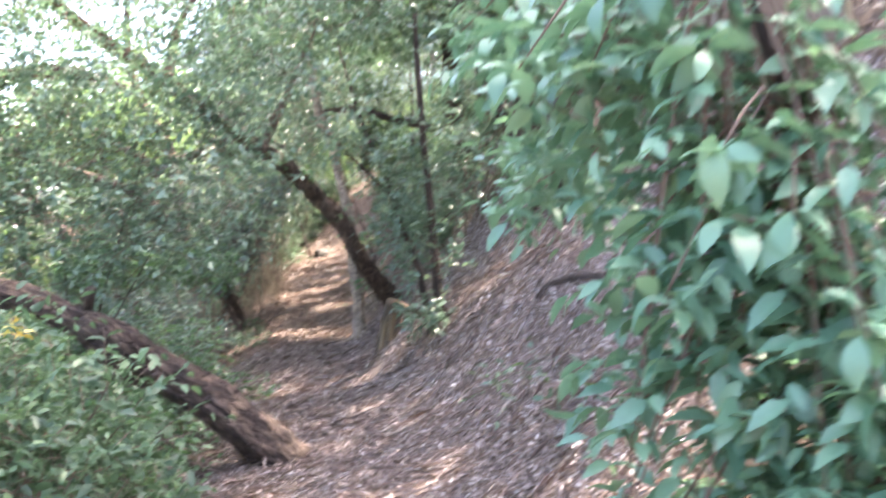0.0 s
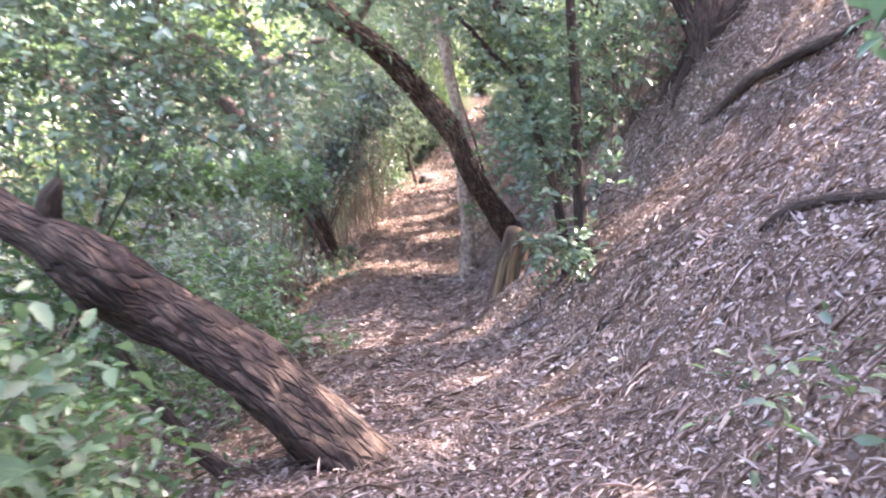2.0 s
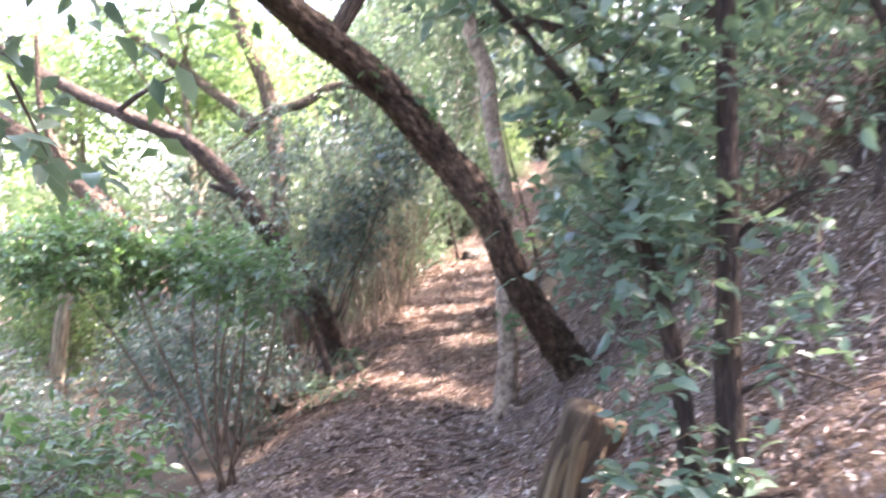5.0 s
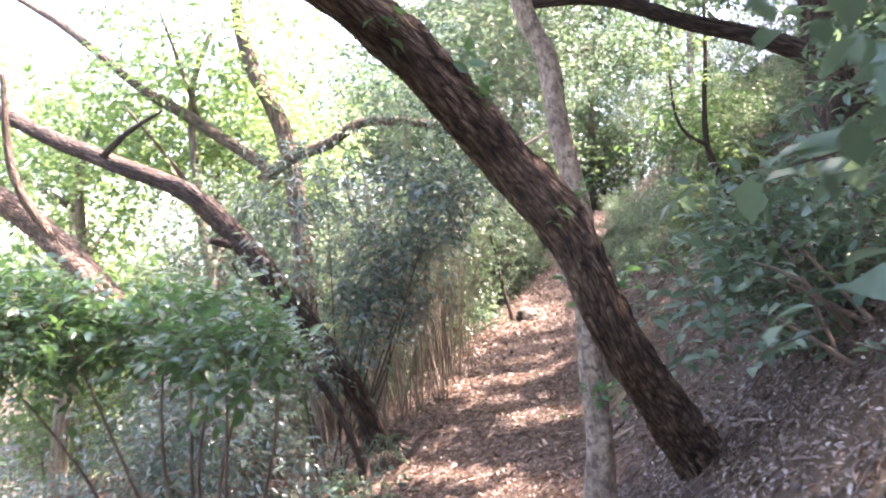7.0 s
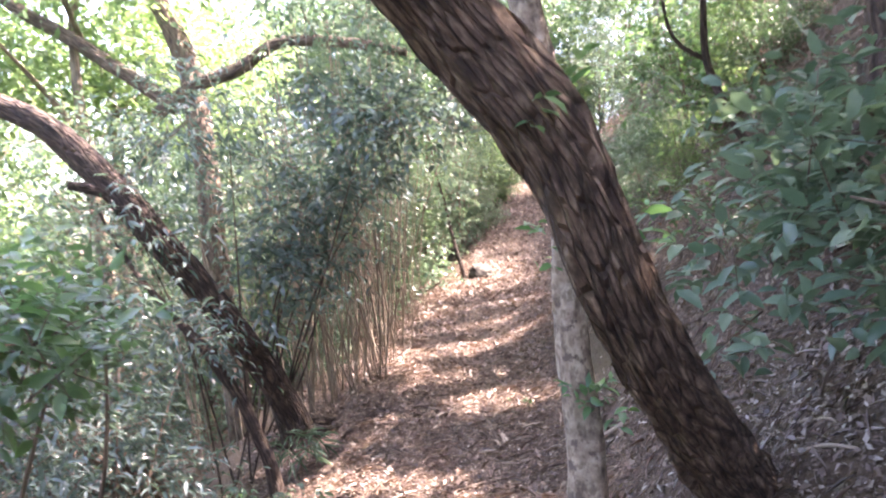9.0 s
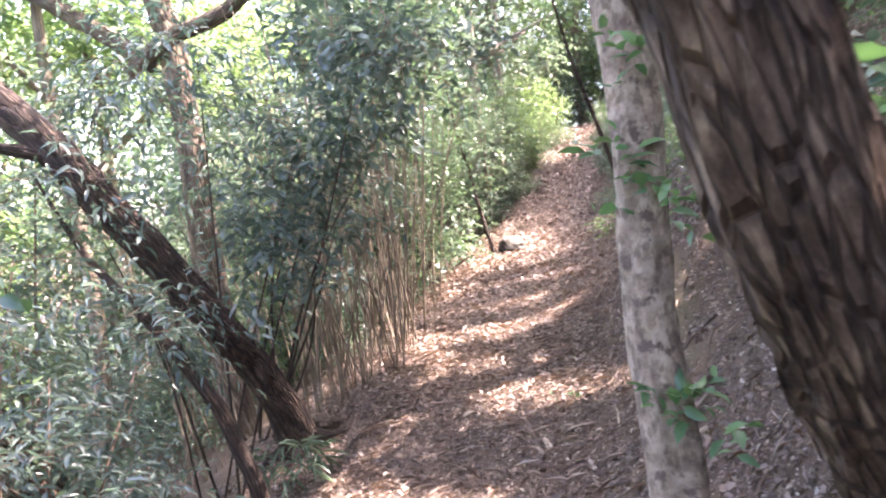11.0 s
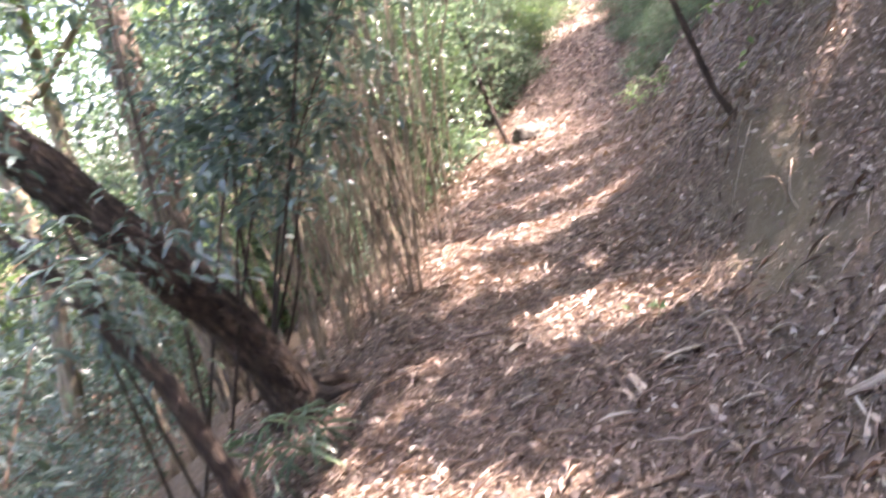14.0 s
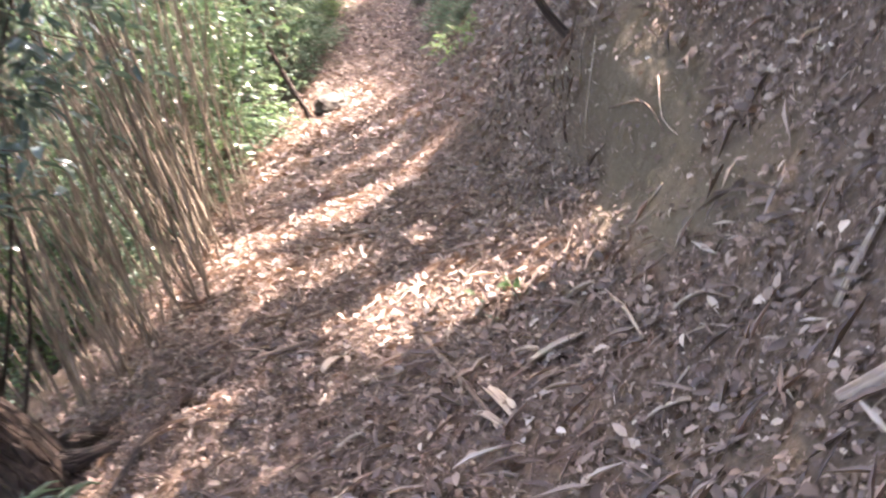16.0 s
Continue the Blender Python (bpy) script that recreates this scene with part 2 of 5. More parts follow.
def thing(name, place, label, category, group="", kind=""):
    ob = new(name)
    ob.location = place
    ob.empty_display_size = 0.1
    return tagged(ob, label, category, group, kind)


def smooth_line(points, step):
    """A rounded line through the points, with the last column carried along."""
    p = np.array(points, float)
    ext = np.vstack([2 * p[0] - p[1], p, 2 * p[-1] - p[-2]])
    out = []
    for i in range(1, len(ext) - 2):
        a, b, c, d = ext[i - 1:i + 3]
        n = max(2, int(np.linalg.norm((c - b)[:3]) / step))
        for u in np.linspace(0, 1, n, endpoint=False):
            out.append(0.5 * (2 * b + (c - a) * u + (2 * a - 5 * b + 4 * c - d) * u ** 2 + (3 * b - a - 3 * c + d) * u ** 3))
    out.append(p[-1])
    return np.array(out)


def tube(points, sides=8, step=0.08, rough=0.0, knots=0.0, seed=0, origin=(0, 0, 0), fissures=5.0, strips=0.0):
    """Vertices, faces and UVs of a tapered stem; points hold x, y, z and radius."""
    line = smooth_line(points, step)
    pos, rad = line[:, :3] - np.array(origin), np.maximum(line[:, 3], 0.0008)
    tang = np.gradient(pos, axis=0)
    tang /= np.linalg.norm(tang, axis=1)[:, None] + 1e-9
    ref = np.array([0.31, 0.93, 0.2])
    u = np.cross(tang, ref)
    u /= np.linalg.norm(u, axis=1)[:, None] + 1e-9
    w = np.cross(tang, u)
    ang = np.linspace(0, 2 * math.pi, sides, endpoint=False)
    lens = np.concatenate([[0], np.cumsum(np.linalg.norm(np.diff(pos, axis=0), axis=1))])
    A, S = np.meshgrid(ang, lens)
    k = 1.0
    if rough:
        k = 1 + rough * (0.5 * np.sin(fissures * A + 1.3 * np.sin(3.1 * S + seed) + seed) + 0.5 * np.sin((fissures * 2 + 1) * A - 4 * np.sin(2.3 * S) + 5.7 * S)
                         + 0.35 * np.sin((fissures * 3 + 2) * A + 9 * S + seed) + 0.5 * np.sin(2 * A + 2.1 * S + seed))
    if strips:
        srng = np.random.default_rng(int(seed) + 500)
        rows = int(lens[-1] / 0.09) + 3
        ctrl = srng.normal(size=(rows, sides))
        q = lens / 0.09
        lo = q.astype(int)
        fr = (q - lo)[:, None]
        k = k + strips * (ctrl[lo] * (1 - fr) + ctrl[lo + 1] * fr)
    if knots:
        k = k + knots * np.maximum(0, np.sin(1.9 * S + A + seed) * np.sin(3.7 * S - 2 * A + 2 * seed) - 0.45) * 2
    R = rad[:, None] * k
    V = pos[:, None, :] + R[..., None] * (np.cos(A)[..., None] * u[:, None, :] + np.sin(A)[..., None] * w[:, None, :])
    n = len(pos)
    uv = np.stack([A / (2 * math.pi), S], -1).reshape(-1, 2)
    V = V.reshape(-1, 3)
    faces = [(i * sides + j, i * sides + (j + 1) % sides, (i + 1) * sides + (j + 1) % sides, (i + 1) * sides + j) for i in range(n - 1) for j in range(sides)]
    faces += [tuple(range(sides))[::-1], tuple(range((n - 1) * sides, n * sides))]
    return V, faces, uv


def joined_tubes(name, stems, mat, **kw):
    vs, fs, us, base = [], [], [], 0
    for s in stems:
        v, f, u = tube(s, **kw)
        vs.append(v), us.append(u)
        fs += [tuple(i + base for i in q) for q in f]
        base += len(v)
    return mesh_from(name, np.vstack(vs).tolist(), fs, mat, np.vstack(us))


LEAF_FINE = (np.array([(0, 0, 0), (.34, 0, .02), (.7, 0, .02), (1, 0, -.08), (.28, .46, .10), (.66, .40, .08), (.28, -.46, .10), (.66, -.40, .08)]),
             [(0, 1, 4), (1, 2, 5), (1, 5, 4), (2, 3, 5), (0, 6, 1), (1, 6, 7), (1, 7, 2), (2, 7, 3)])
LEAF_PLAIN = (np.array([(0, 0, 0), (.42, .5, .07), (1, 0, -.04), (.42, -.5, .07)]), [(0, 2, 1), (0, 3, 2)])


def blades(name, P, D, N, L, W, mat, shape):
    """One mesh of many blades: places, directions, normals, lengths and widths."""
    tmpl, tris = shape
    D = D / (np.linalg.norm(D, axis=1)[:, None] + 1e-9)
    S = np.cross(N, D)
    S /= np.linalg.norm(S, axis=1)[:, None] + 1e-9
    N = np.cross(D, S)
    V = P[:, None] + tmpl[None, :, 0:1] * (L[:, None] * D)[:, None] + tmpl[None, :, 1:2] * (W[:, None] * S)[:, None] + tmpl[None, :, 2:3] * (L[:, None] * N)[:, None]
    F = (np.array(tris)[None] + (np.arange(len(P)) * len(tmpl))[:, None, None]).reshape(-1, 3)
    me = bpy.data.meshes.new(name)
    me.vertices.add(V.shape[0] * V.shape[1])
    me.vertices.foreach_set("co", V.reshape(-1))
    me.loops.add(F.size)
    me.loops.foreach_set("vertex_index", F.reshape(-1).astype(np.int32))
    me.polygons.add(len(F))
    me.polygons.foreach_set("loop_start", np.arange(0, F.size, 3, dtype=np.int32))
    me.materials.append(mat)
    me.update(calc_edges=True)
    return me


def foliage(name, rng, lobes, twigs, per, leaf, mat, shape=LEAF_PLAIN, ratio=0.45, twig_len=0.35, droop=0.2, hollow=0.45, thin=TWIG, with_twigs=True):
    """Leaves set along short twigs inside the lobes (x, y, z, rx, ry, rz). Returns the leaf mesh and the twig mesh."""
    lobes = np.array(lobes, float)
    vol = lobes[:, 3] * lobes[:, 4] * lobes[:, 5]
    pick = rng.choice(len(lobes), twigs, p=vol / vol.sum())
    d = rng.normal(size=(twigs, 3))
    d /= np.linalg.norm(d, axis=1)[:, None]
    r = hollow + (1 - hollow) * rng.random(twigs) ** 0.6
    O = lobes[pick, :3] + lobes[pick, 3:] * d * r[:, None]
    T = d * np.array([1, 1, 0.5]) + np.array([0, 0, 0.35 - droop]) + rng.normal(size=(twigs, 3)) * 0.55
    T /= np.linalg.norm(T, axis=1)[:, None]
    tl = twig_len * (0.6 + 0.8 * rng.random(twigs))
    k = np.tile(np.arange(per), twigs)
    t = np.repeat(np.arange(twigs), per)
    f = (k + 0.6) / per + rng.normal(size=len(k)) * 0.05
    P = O[t] + T[t] * (tl[t] * f)[:, None]
    P[:, 2] -= droop * (f ** 2) * tl[t] * 0.6
    side = np.cross(T[t], np.array([0, 0, 1.0])) + 1e-3
    side /= np.linalg.norm(side, axis=1)[:, None]
    D = T[t] * 0.55 + side * np.where(k % 2 == 0, 1.0, -1.0)[:, None] * 0.8 + rng.normal(size=(len(k), 3)) * 0.35
    D[:, 2] -= droop
    N = np.array([0, 0, 1.0]) + rng.normal(size=(len(k), 3)) * 0.45
    L = leaf * (0.6 + 0.7 * rng.random(len(k)))
    me = blades(name, P, D, N, L, L * ratio, mat, shape)
    if not with_twigs:
        return me, None
    stems = []
    for i in range(0, twigs, 4):
        a, b = O[i] - T[i] * 0.12, O[i] + T[i] * tl[i]
        stems.append(((*a, 0.004), (*(a * 0.5 + b * 0.5), 0.003), (*b, 0.0015)))
    return me, joined_tubes(name + "_twigs", stems, thin, sides=3, step=0.4)


def bush(name, seed, base, lobes, twigs, per, leaf, mat, label, shape=LEAF_PLAIN, stems=7, category="bush", group="", thick=0.014, stem_mat=TWIG, **kw):
    """A shrub: an empty at its foot, with stems from the ground into the lobes, twigs and leaves."""
    rng = np.random.default_rng(seed)
    bx, by = base
    foot = np.array([bx, by, gz(bx, by)])
    ob = thing(name, foot, label, category, group)
    rel = [(l[0] - foot[0], l[1] - foot[1], l[2] - foot[2], *l[3:]) for l in lobes]
    leaf_me, twig_me = foliage("leaves", rng, rel, twigs, per, leaf, mat, shape, **kw)
    tagged(part("leaves", leaf_me, ob), kind="stuff")
    if twig_me:
        tagged(part("twig_tangle", twig_me, ob), kind="stuff")
    for i in range(stems):
        l = rel[i % len(rel)]
        tip = np.array(l[:3]) + np.array(l[3:]) * rng.uniform(-0.7, 0.8, 3)
        s = rng.uniform(-0.15, 0.15, 2)
        sz = gz(bx + s[0], by + s[1]) - foot[2] - 0.05
        mid = np.array([s[0], s[1], sz]) * 0.5 + tip * 0.5 + np.array([*rng.uniform(-0.15, 0.15, 2), 0.1])
        v, f, u = tube(((s[0], s[1], sz, thick), (*mid, thick * 0.75), (*tip, thick * 0.3)), sides=6, step=0.15, rough=0.06, seed=i)
        part("stem", mesh_from("stem", v.tolist(), f, stem_mat, u), ob)
    return ob


def tree(name, seed, trunk, bark, label, limbs=(), crown=(), crown_twigs=0, leaf=0.06, leaf_mat=LEAF_SHRUB, sides=20, step=0.05, rough=0.08, knots=0.1, per=6, category="tree", roots=0, group="", fissures=5.0, strips=0.02, sprigs=(), **kw):
    """A tree from its trunk line (x, y, z, radius), limbs as further lines, a crown of leafy lobes and surface roots."""
    rng = np.random.default_rng(seed)
    foot = np.array(trunk[0][:3])
    ob = thing(name, foot, label, category, group)
    v, f, u = tube(trunk, sides, step, rough, knots, seed, foot, fissures, strips)
    part("trunk", mesh_from("trunk", v.tolist(), f, bark, u), ob)
    for i, l in enumerate(limbs):
        v, f, u = tube(l, max(7, sides // 2), step * 1.5, rough, knots, seed + i, foot)
        part("limb", mesh_from("limb", v.tolist(), f, bark, u), ob)
    for i in range(roots):
        a = 2 * math.pi * (i + rng.random() * 0.6) / roots
        r0 = trunk[0][3] * 0.75
        line = []
        for q, rr in ((0.5, 0.4), (1.1, 0.3), (1.9, 0.2), (2.9, 0.1)):
            px, py = foot[0] + math.cos(a + 0.2 * q) * r0 * q, foot[1] + math.sin(a + 0.2 * q) * r0 * q
            line.append((px, py, gz(px, py) + r0 * (0.9 - 0.32 * q), r0 * rr * 1.2))
        v, f, u = tube(line, 8, 0.05, rough, 0.0, seed + i, foot)
        part("root", mesh_from("root", v.tolist(), f, bark, u), ob)
    for l in sprigs:
        me, _ = foliage("sprig", rng, [(l[0] - foot[0], l[1] - foot[1], l[2] - foot[2], *l[3:])], 6, 4, 0.075, LEAF_NEAR_SPRIG, LEAF_FINE, 0.45, 0.1, 0.1, 0.1, with_twigs=False)
        tagged(part("sprig", me, ob, "small leafy shoot on the bark"), kind="stuff")
    if crown_twigs:
        rel = [(l[0] - foot[0], l[1] - foot[1], l[2] - foot[2], *l[3:]) for l in crown]
        me, tw = foliage("crown", rng, rel, crown_twigs, per, leaf, leaf_mat, **kw)
        tagged(part("crown", me, ob), kind="stuff")
        if tw:
            tagged(part("twig_tangle", tw, ob), kind="stuff")
    return ob


def stick(name, line, mat, label, category="stick", sides=8, rough=0.12):
    """A loose stick or root; points give x, y, height over the ground and radius."""
    pts = [(x, y, gz(x, y) + h, r) for x, y, h, r in line]
    o = pts[0][:3]
    v, f, u = tube(pts, sides, 0.04, rough, 0.15, len(line), o)
    ob = new(name, mesh_from(name, v.tolist(), f, mat, u))
    ob.location = o
    return tagged(ob, label, category)


# ---- ground ----
def spaced(lo, hi, fine_lo, fine_hi, fine, grow=1.22):
    mid = list(np.arange(fine_lo, fine_hi + 1e-6, fine))
    up, dn, s = [], [], fine
    while (up[-1] if up else mid[-1]) < hi:
        s *= grow
        up.append((up[-1] if up else mid[-1]) + s)
    s = fine
    while (dn[-1] if dn else mid[0]) > lo:
        s *= grow
        dn.append((dn[-1] if dn else mid[0]) - s)
    return np.array(dn[::-1] + mid + up)


gx_, gy_ = spaced(-300, 300, -6, 4, 0.07), spaced(-300, 300, 0, 24, 0.09)
GX, GY = np.meshgrid(gx_, gy_)
GZ = ground_z(GX, GY)
rngg = np.random.default_rng(5)
GZ = GZ + rngg.normal(size=GZ.shape) * 0.003
nx, ny = len(gx_), len(gy_)
idx = np.arange(nx * ny).reshape(ny, nx)
quads = np.stack([idx[:-1, :-1], idx[:-1, 1:], idx[1:, 1:], idx[1:, :-1]], -1).reshape(-1, 4)
ground = new("ground", mesh_from("ground", np.stack([GX, GY, GZ], -1).reshape(-1, 3).tolist(), quads.tolist(), SOIL))
tagged(ground, "brown forest soil of a narrow trail along a steep bank", "ground", kind="structure")


def bare_clay(x, y, d):
    """Share of bare clay on the cut face at the foot of the bank."""
    ragged = 0.14 * np.sin(5.1 * y + 2 * x) + 0.1 * np.sin(11.3 * y - 3 * x)
    across = np.clip((0.22 - np.abs(d - 1.12 - 0.5 * ragged)) / 0.1, 0, 1)
    along = np.clip((y - 15.3) / 0.5, 0, 1) * np.clip((18.0 - y) / 0.6, 0, 1)
    return across * along * np.clip(0.8 + 0.8 * np.sin(2.7 * y + 1.0), 0, 1)


clay_layer = ground.data.attributes.new("bare_clay", "FLOAT", "POINT")
clay_layer.data.foreach_set("value", bare_clay(GX, GY, GX - np.interp(GY, TRAIL_Y, TRAIL_X)).astype(np.float32).ravel())


def litter(name, seed, count, y0, y1, d0, d1, size, ratio, label, mat, lift=0.018, tilt=0.4, shape=LEAF_PLAIN):
    rng = np.random.default_rng(seed)
    y = rng.uniform(y0, y1, count)
    d = rng.uniform(d0, d1, count)
    x = np.interp(y, TRAIL_Y, TRAIL_X) + d
    patchy = np.sin(2.1 * x + 0.9 * y) * np.sin(1.3 * y - 1.1 * x) + 0.6 * np.sin(4.7 * x - 3.9 * y)
    keep = (rng.random(count) < 0.9 + 0.12 * patchy) & ~(rng.random(count) < 0.8 * bare_clay(x, y, d))
    x, y = x[keep], y[keep]
    n = len(x)
    e = 0.04
    z = ground_z(x, y)
    N = np.stack([(z - ground_z(x + e, y)) / e, (z - ground_z(x, y + e)) / e, np.ones(n)], -1) + rng.normal(size=(n, 3)) * tilt
    up = N / np.linalg.norm(N, axis=1)[:, None]
    P = np.stack([x, y, z], -1) + up * (lift * (0.5 + rng.random(n)))[:, None]
    a = rng.random(n) * 2 * math.pi
    D = np.stack([np.cos(a), np.sin(a), np.zeros(n)], -1)
    N /= np.linalg.norm(N, axis=1)[:, None]
    D -= N * (D * N).sum(1)[:, None]
    L = size * (0.5 + rng.random(n) ** 2 * 1.2)
    ob = new(name, blades(name, P, D, N, L, L * ratio * (0.6 + 0.8 * rng.random(n)), mat, shape))
    return tagged(ob, label, "leaf litter", kind="stuff")


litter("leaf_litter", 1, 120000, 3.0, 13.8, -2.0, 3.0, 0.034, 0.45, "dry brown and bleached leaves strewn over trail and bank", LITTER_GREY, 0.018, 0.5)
litter("curled_leaf_litter", 9, 46000, 13.8, 18.2, -2.0, 3.0, 0.032, 0.5, "curled dry brown leaves strewn on the trail", LITTER, 0.02, 0.6, LEAF_FINE)
litter("trail_leaf_litter", 10, 40000, 18.2, 21.0, -2.0, 3.0, 0.036, 0.48, "dry brown leaves along the bamboo", LITTER, 0.02, 0.5)
litter("far_trail_litter", 12, 60000, 21.0, 34.0, -1.5, 2.6, 0.052, 0.5, "dry leaves on the climbing trail", LITTER, 0.03, 0.6)
litter("bark_litter", 2, 8500, 2.0, 24.0, -1.2, 3.2, 0.085, 0.13, "narrow dry strips of bark and leaf on the ground", LITTER, 0.016, 0.3)
litter("far_leaf_litter", 3, 30000, 20.0, 40.0, -3.0, 5.0, 0.075, 0.4, "dry leaves on the far stretch of the trail", LITTER)
litter("crumb_litter", 7, 150000, 12.0, 20.0, -1.4, 2.8, 0.018, 0.45, "small crumbled brown leaves on the bank", LITTER, 0.014, 0.5)
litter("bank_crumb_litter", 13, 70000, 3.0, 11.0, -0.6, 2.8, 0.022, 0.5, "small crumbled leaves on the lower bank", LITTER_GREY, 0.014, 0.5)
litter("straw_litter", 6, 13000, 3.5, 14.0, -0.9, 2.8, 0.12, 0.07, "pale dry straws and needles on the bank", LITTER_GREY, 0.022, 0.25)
litter("trail_straw_litter", 14, 5500, 14.0, 20.0, -0.9, 2.4, 0.11, 0.08, "few pale straws on the trail", LITTER, 0.022, 0.25)
litter("bank_leaf_litter", 4, 60000, 3.0, 24.0, 2.8, 8.0, 0.06, 0.4, "dry leaves on the upper bank", LITTER)


def twigs_on_ground():
    rng = np.random.default_rng(8)
    stems = []
    for i in range(420):
        y = rng.uniform(2.5, 22)
        x = np.interp(y, TRAIL_Y, TRAIL_X) + rng.uniform(-1.6, 2.8)
        a, l = rng.random() * math.pi * 2, rng.uniform(0.05, 0.28)
        p = []
        for q in (-0.5, 0.0, 0.5):
            px, py = x + math.cos(a + q * 0.5) * l * q, y + math.sin(a + q * 0.5) * l * q
            p.append((px, py, gz(px, py) + 0.012, 0.0028 * (1.1 - 0.5 * q)))
        stems.append(p)
    ob = new("fallen_twigs", joined_tubes("fallen_twigs", stems, DEADWOOD, sides=4, step=0.12))
    tagged(ob, "thin dry twigs scattered on the leaf litter", "twigs", kind="stuff")


twigs_on_ground()

# ---- trees along the trail ----
tree("leaning_tree", 11, [(-1.12, 6.42, -0.40, 0.22), (-1.25, 6.40, -0.22, 0.175), (-1.63, 6.35, 0.13, 0.148), (-2.04, 6.25, 0.45, 0.135), (-2.22, 6.2, 0.58, 0.138), (-2.36, 6.1, 0.7, 0.16), (-2.5, 6.02, 0.82, 0.135), (-2.62, 5.98, 0.9, 0.1), (-2.88, 5.9, 1.05, 0.10), (-3.2, 5.75, 1.2, 0.09), (-3.9, 5.5, 1.6, 0.07)],
     BARK_DARK, "thick dark brown trunk leaning low over the drop", sides=44, step=0.02, rough=0.08, knots=0.3, strips=0.05,
     limbs=[[(-2.58, 6.0, 0.96, 0.06), (-2.5, 5.92, 1.08, 0.045), (-2.45, 5.9, 1.13, 0.02)], [(-1.75, 6.3, -0.35, 0.05), (-2.1, 6.3, -0.1, 0.035), (-2.4, 6.3, 0.3, 0.02)]])
tree("arching_tree", 12, [(-0.6, 13.2, -0.15, 0.23), (-0.75, 13.1, 0.2, 0.16), (-0.88, 12.95, 0.48, 0.138), (-1.1, 12.52, 0.84, 0.122), (-1.28, 12.12, 1.17, 0.11), (-1.465, 11.88, 1.6, 0.11), (-1.72, 11.7, 1.92, 0.108), (-1.89, 11.48, 2.14, 0.107), (-2.07, 11.15, 2.35, 0.1), (-2.32, 10.75, 2.56, 0.094), (-2.62, 10.3, 2.8, 0.086), (-3.1, 9.6, 3.2, 0.078), (-4.0, 9.0, 3.9, 0.062), (-4.6, 8.8, 4.8, 0.039)],
     BARK_STRINGY, "leaning tree with stringy brown bark arching over the trail", sides=44, step=0.02, rough=0.10, knots=0.2, fissures=9.0, strips=0.045, sprigs=[(-1.5, 11.8, 1.76, 0.06, 0.06, 0.08), (-1.85, 11.3, 2.25, 0.06, 0.06, 0.06), (-1.28, 12.25, 1.42, 0.05, 0.05, 0.06), (-2.15, 10.95, 2.48, 0.07, 0.07, 0.07)],
     limbs=[[(-3.1, 9.6, 3.2, 0.06), (-3.2, 10.4, 4.0, 0.045), (-3.0, 11.2, 4.9, 0.03)], [(-2.32, 10.75, 2.56, 0.05), (-1.95, 10.95, 3.4, 0.04), (-1.5, 11.2, 4.6, 0.03)], [(-2.9, 9.75, 3.1, 0.02), (-2.5, 8.6, 2.75, 0.013), (-2.1, 7.9, 2.35, 0.009), (-1.8, 7.6, 2.05, 0.004)]],
     crown=[(-4.3, 8.6, 4.9, 1.6, 1.6, 1.0), (-2.8, 11.0, 5.2, 1.5, 1.4, 0.8), (-1.4, 11.0, 5.0, 1.2, 1.2, 0.7), (-1.95, 7.75, 2.15, 0.3, 0.25, 0.25), (-1.3, 9.4, 3.75, 0.9, 0.7, 0.35), (-2.4, 12.2, 4.3, 1.0, 0.9, 0.4), (-3.6, 14.0, 4.8, 1.1, 0.9, 0.4)], crown_twigs=3400, leaf=0.09)
# last two crown lobes are added overhead to shade the growth on the left
tree("pale_tree", 13, [(-1.44, 13.5, -0.32, 0.131), (-1.45, 13.5, 0.1, 0.094), (-1.47, 13.5, 0.5, 0.082), (-1.53, 13.5, 1.0, 0.078), (-1.55, 13.5, 1.5, 0.075), (-1.62, 13.5, 2.0, 0.072), (-1.74, 13.5, 2.5, 0.070), (-1.82, 13.5, 2.95, 0.066), (-2.0, 13.5, 3.4, 0.061), (-2.1, 13.4, 4.4, 0.049), (-2.0, 13.4, 5.4, 0.033)],
     BARK_PALE, "upright tree with pale flaking bark and dark knots", sides=34, step=0.02, rough=0.05, knots=0.22, strips=0.03, roots=4, sprigs=[(-1.5, 13.38, 0.74, 0.09, 0.04, 0.07), (-1.36, 13.36, 0.68, 0.08, 0.05, 0.06), (-1.5, 13.36, 1.28, 0.1, 0.04, 0.06), (-1.6, 13.36, 1.42, 0.06, 0.04, 0.07), (-1.52, 13.36, 1.72, 0.1, 0.05, 0.06)],
     crown=[(-2.0, 13.6, 5.4, 1.7, 1.7, 0.8), (-0.8, 14.2, 5.2, 1.4, 1.4, 0.7), (-2.4, 16.2, 5.9, 1.4, 1.6, 0.7), (-1.7, 18.4, 6.2, 1.3, 1.6, 0.7)], crown_twigs=3600, leaf=0.09)
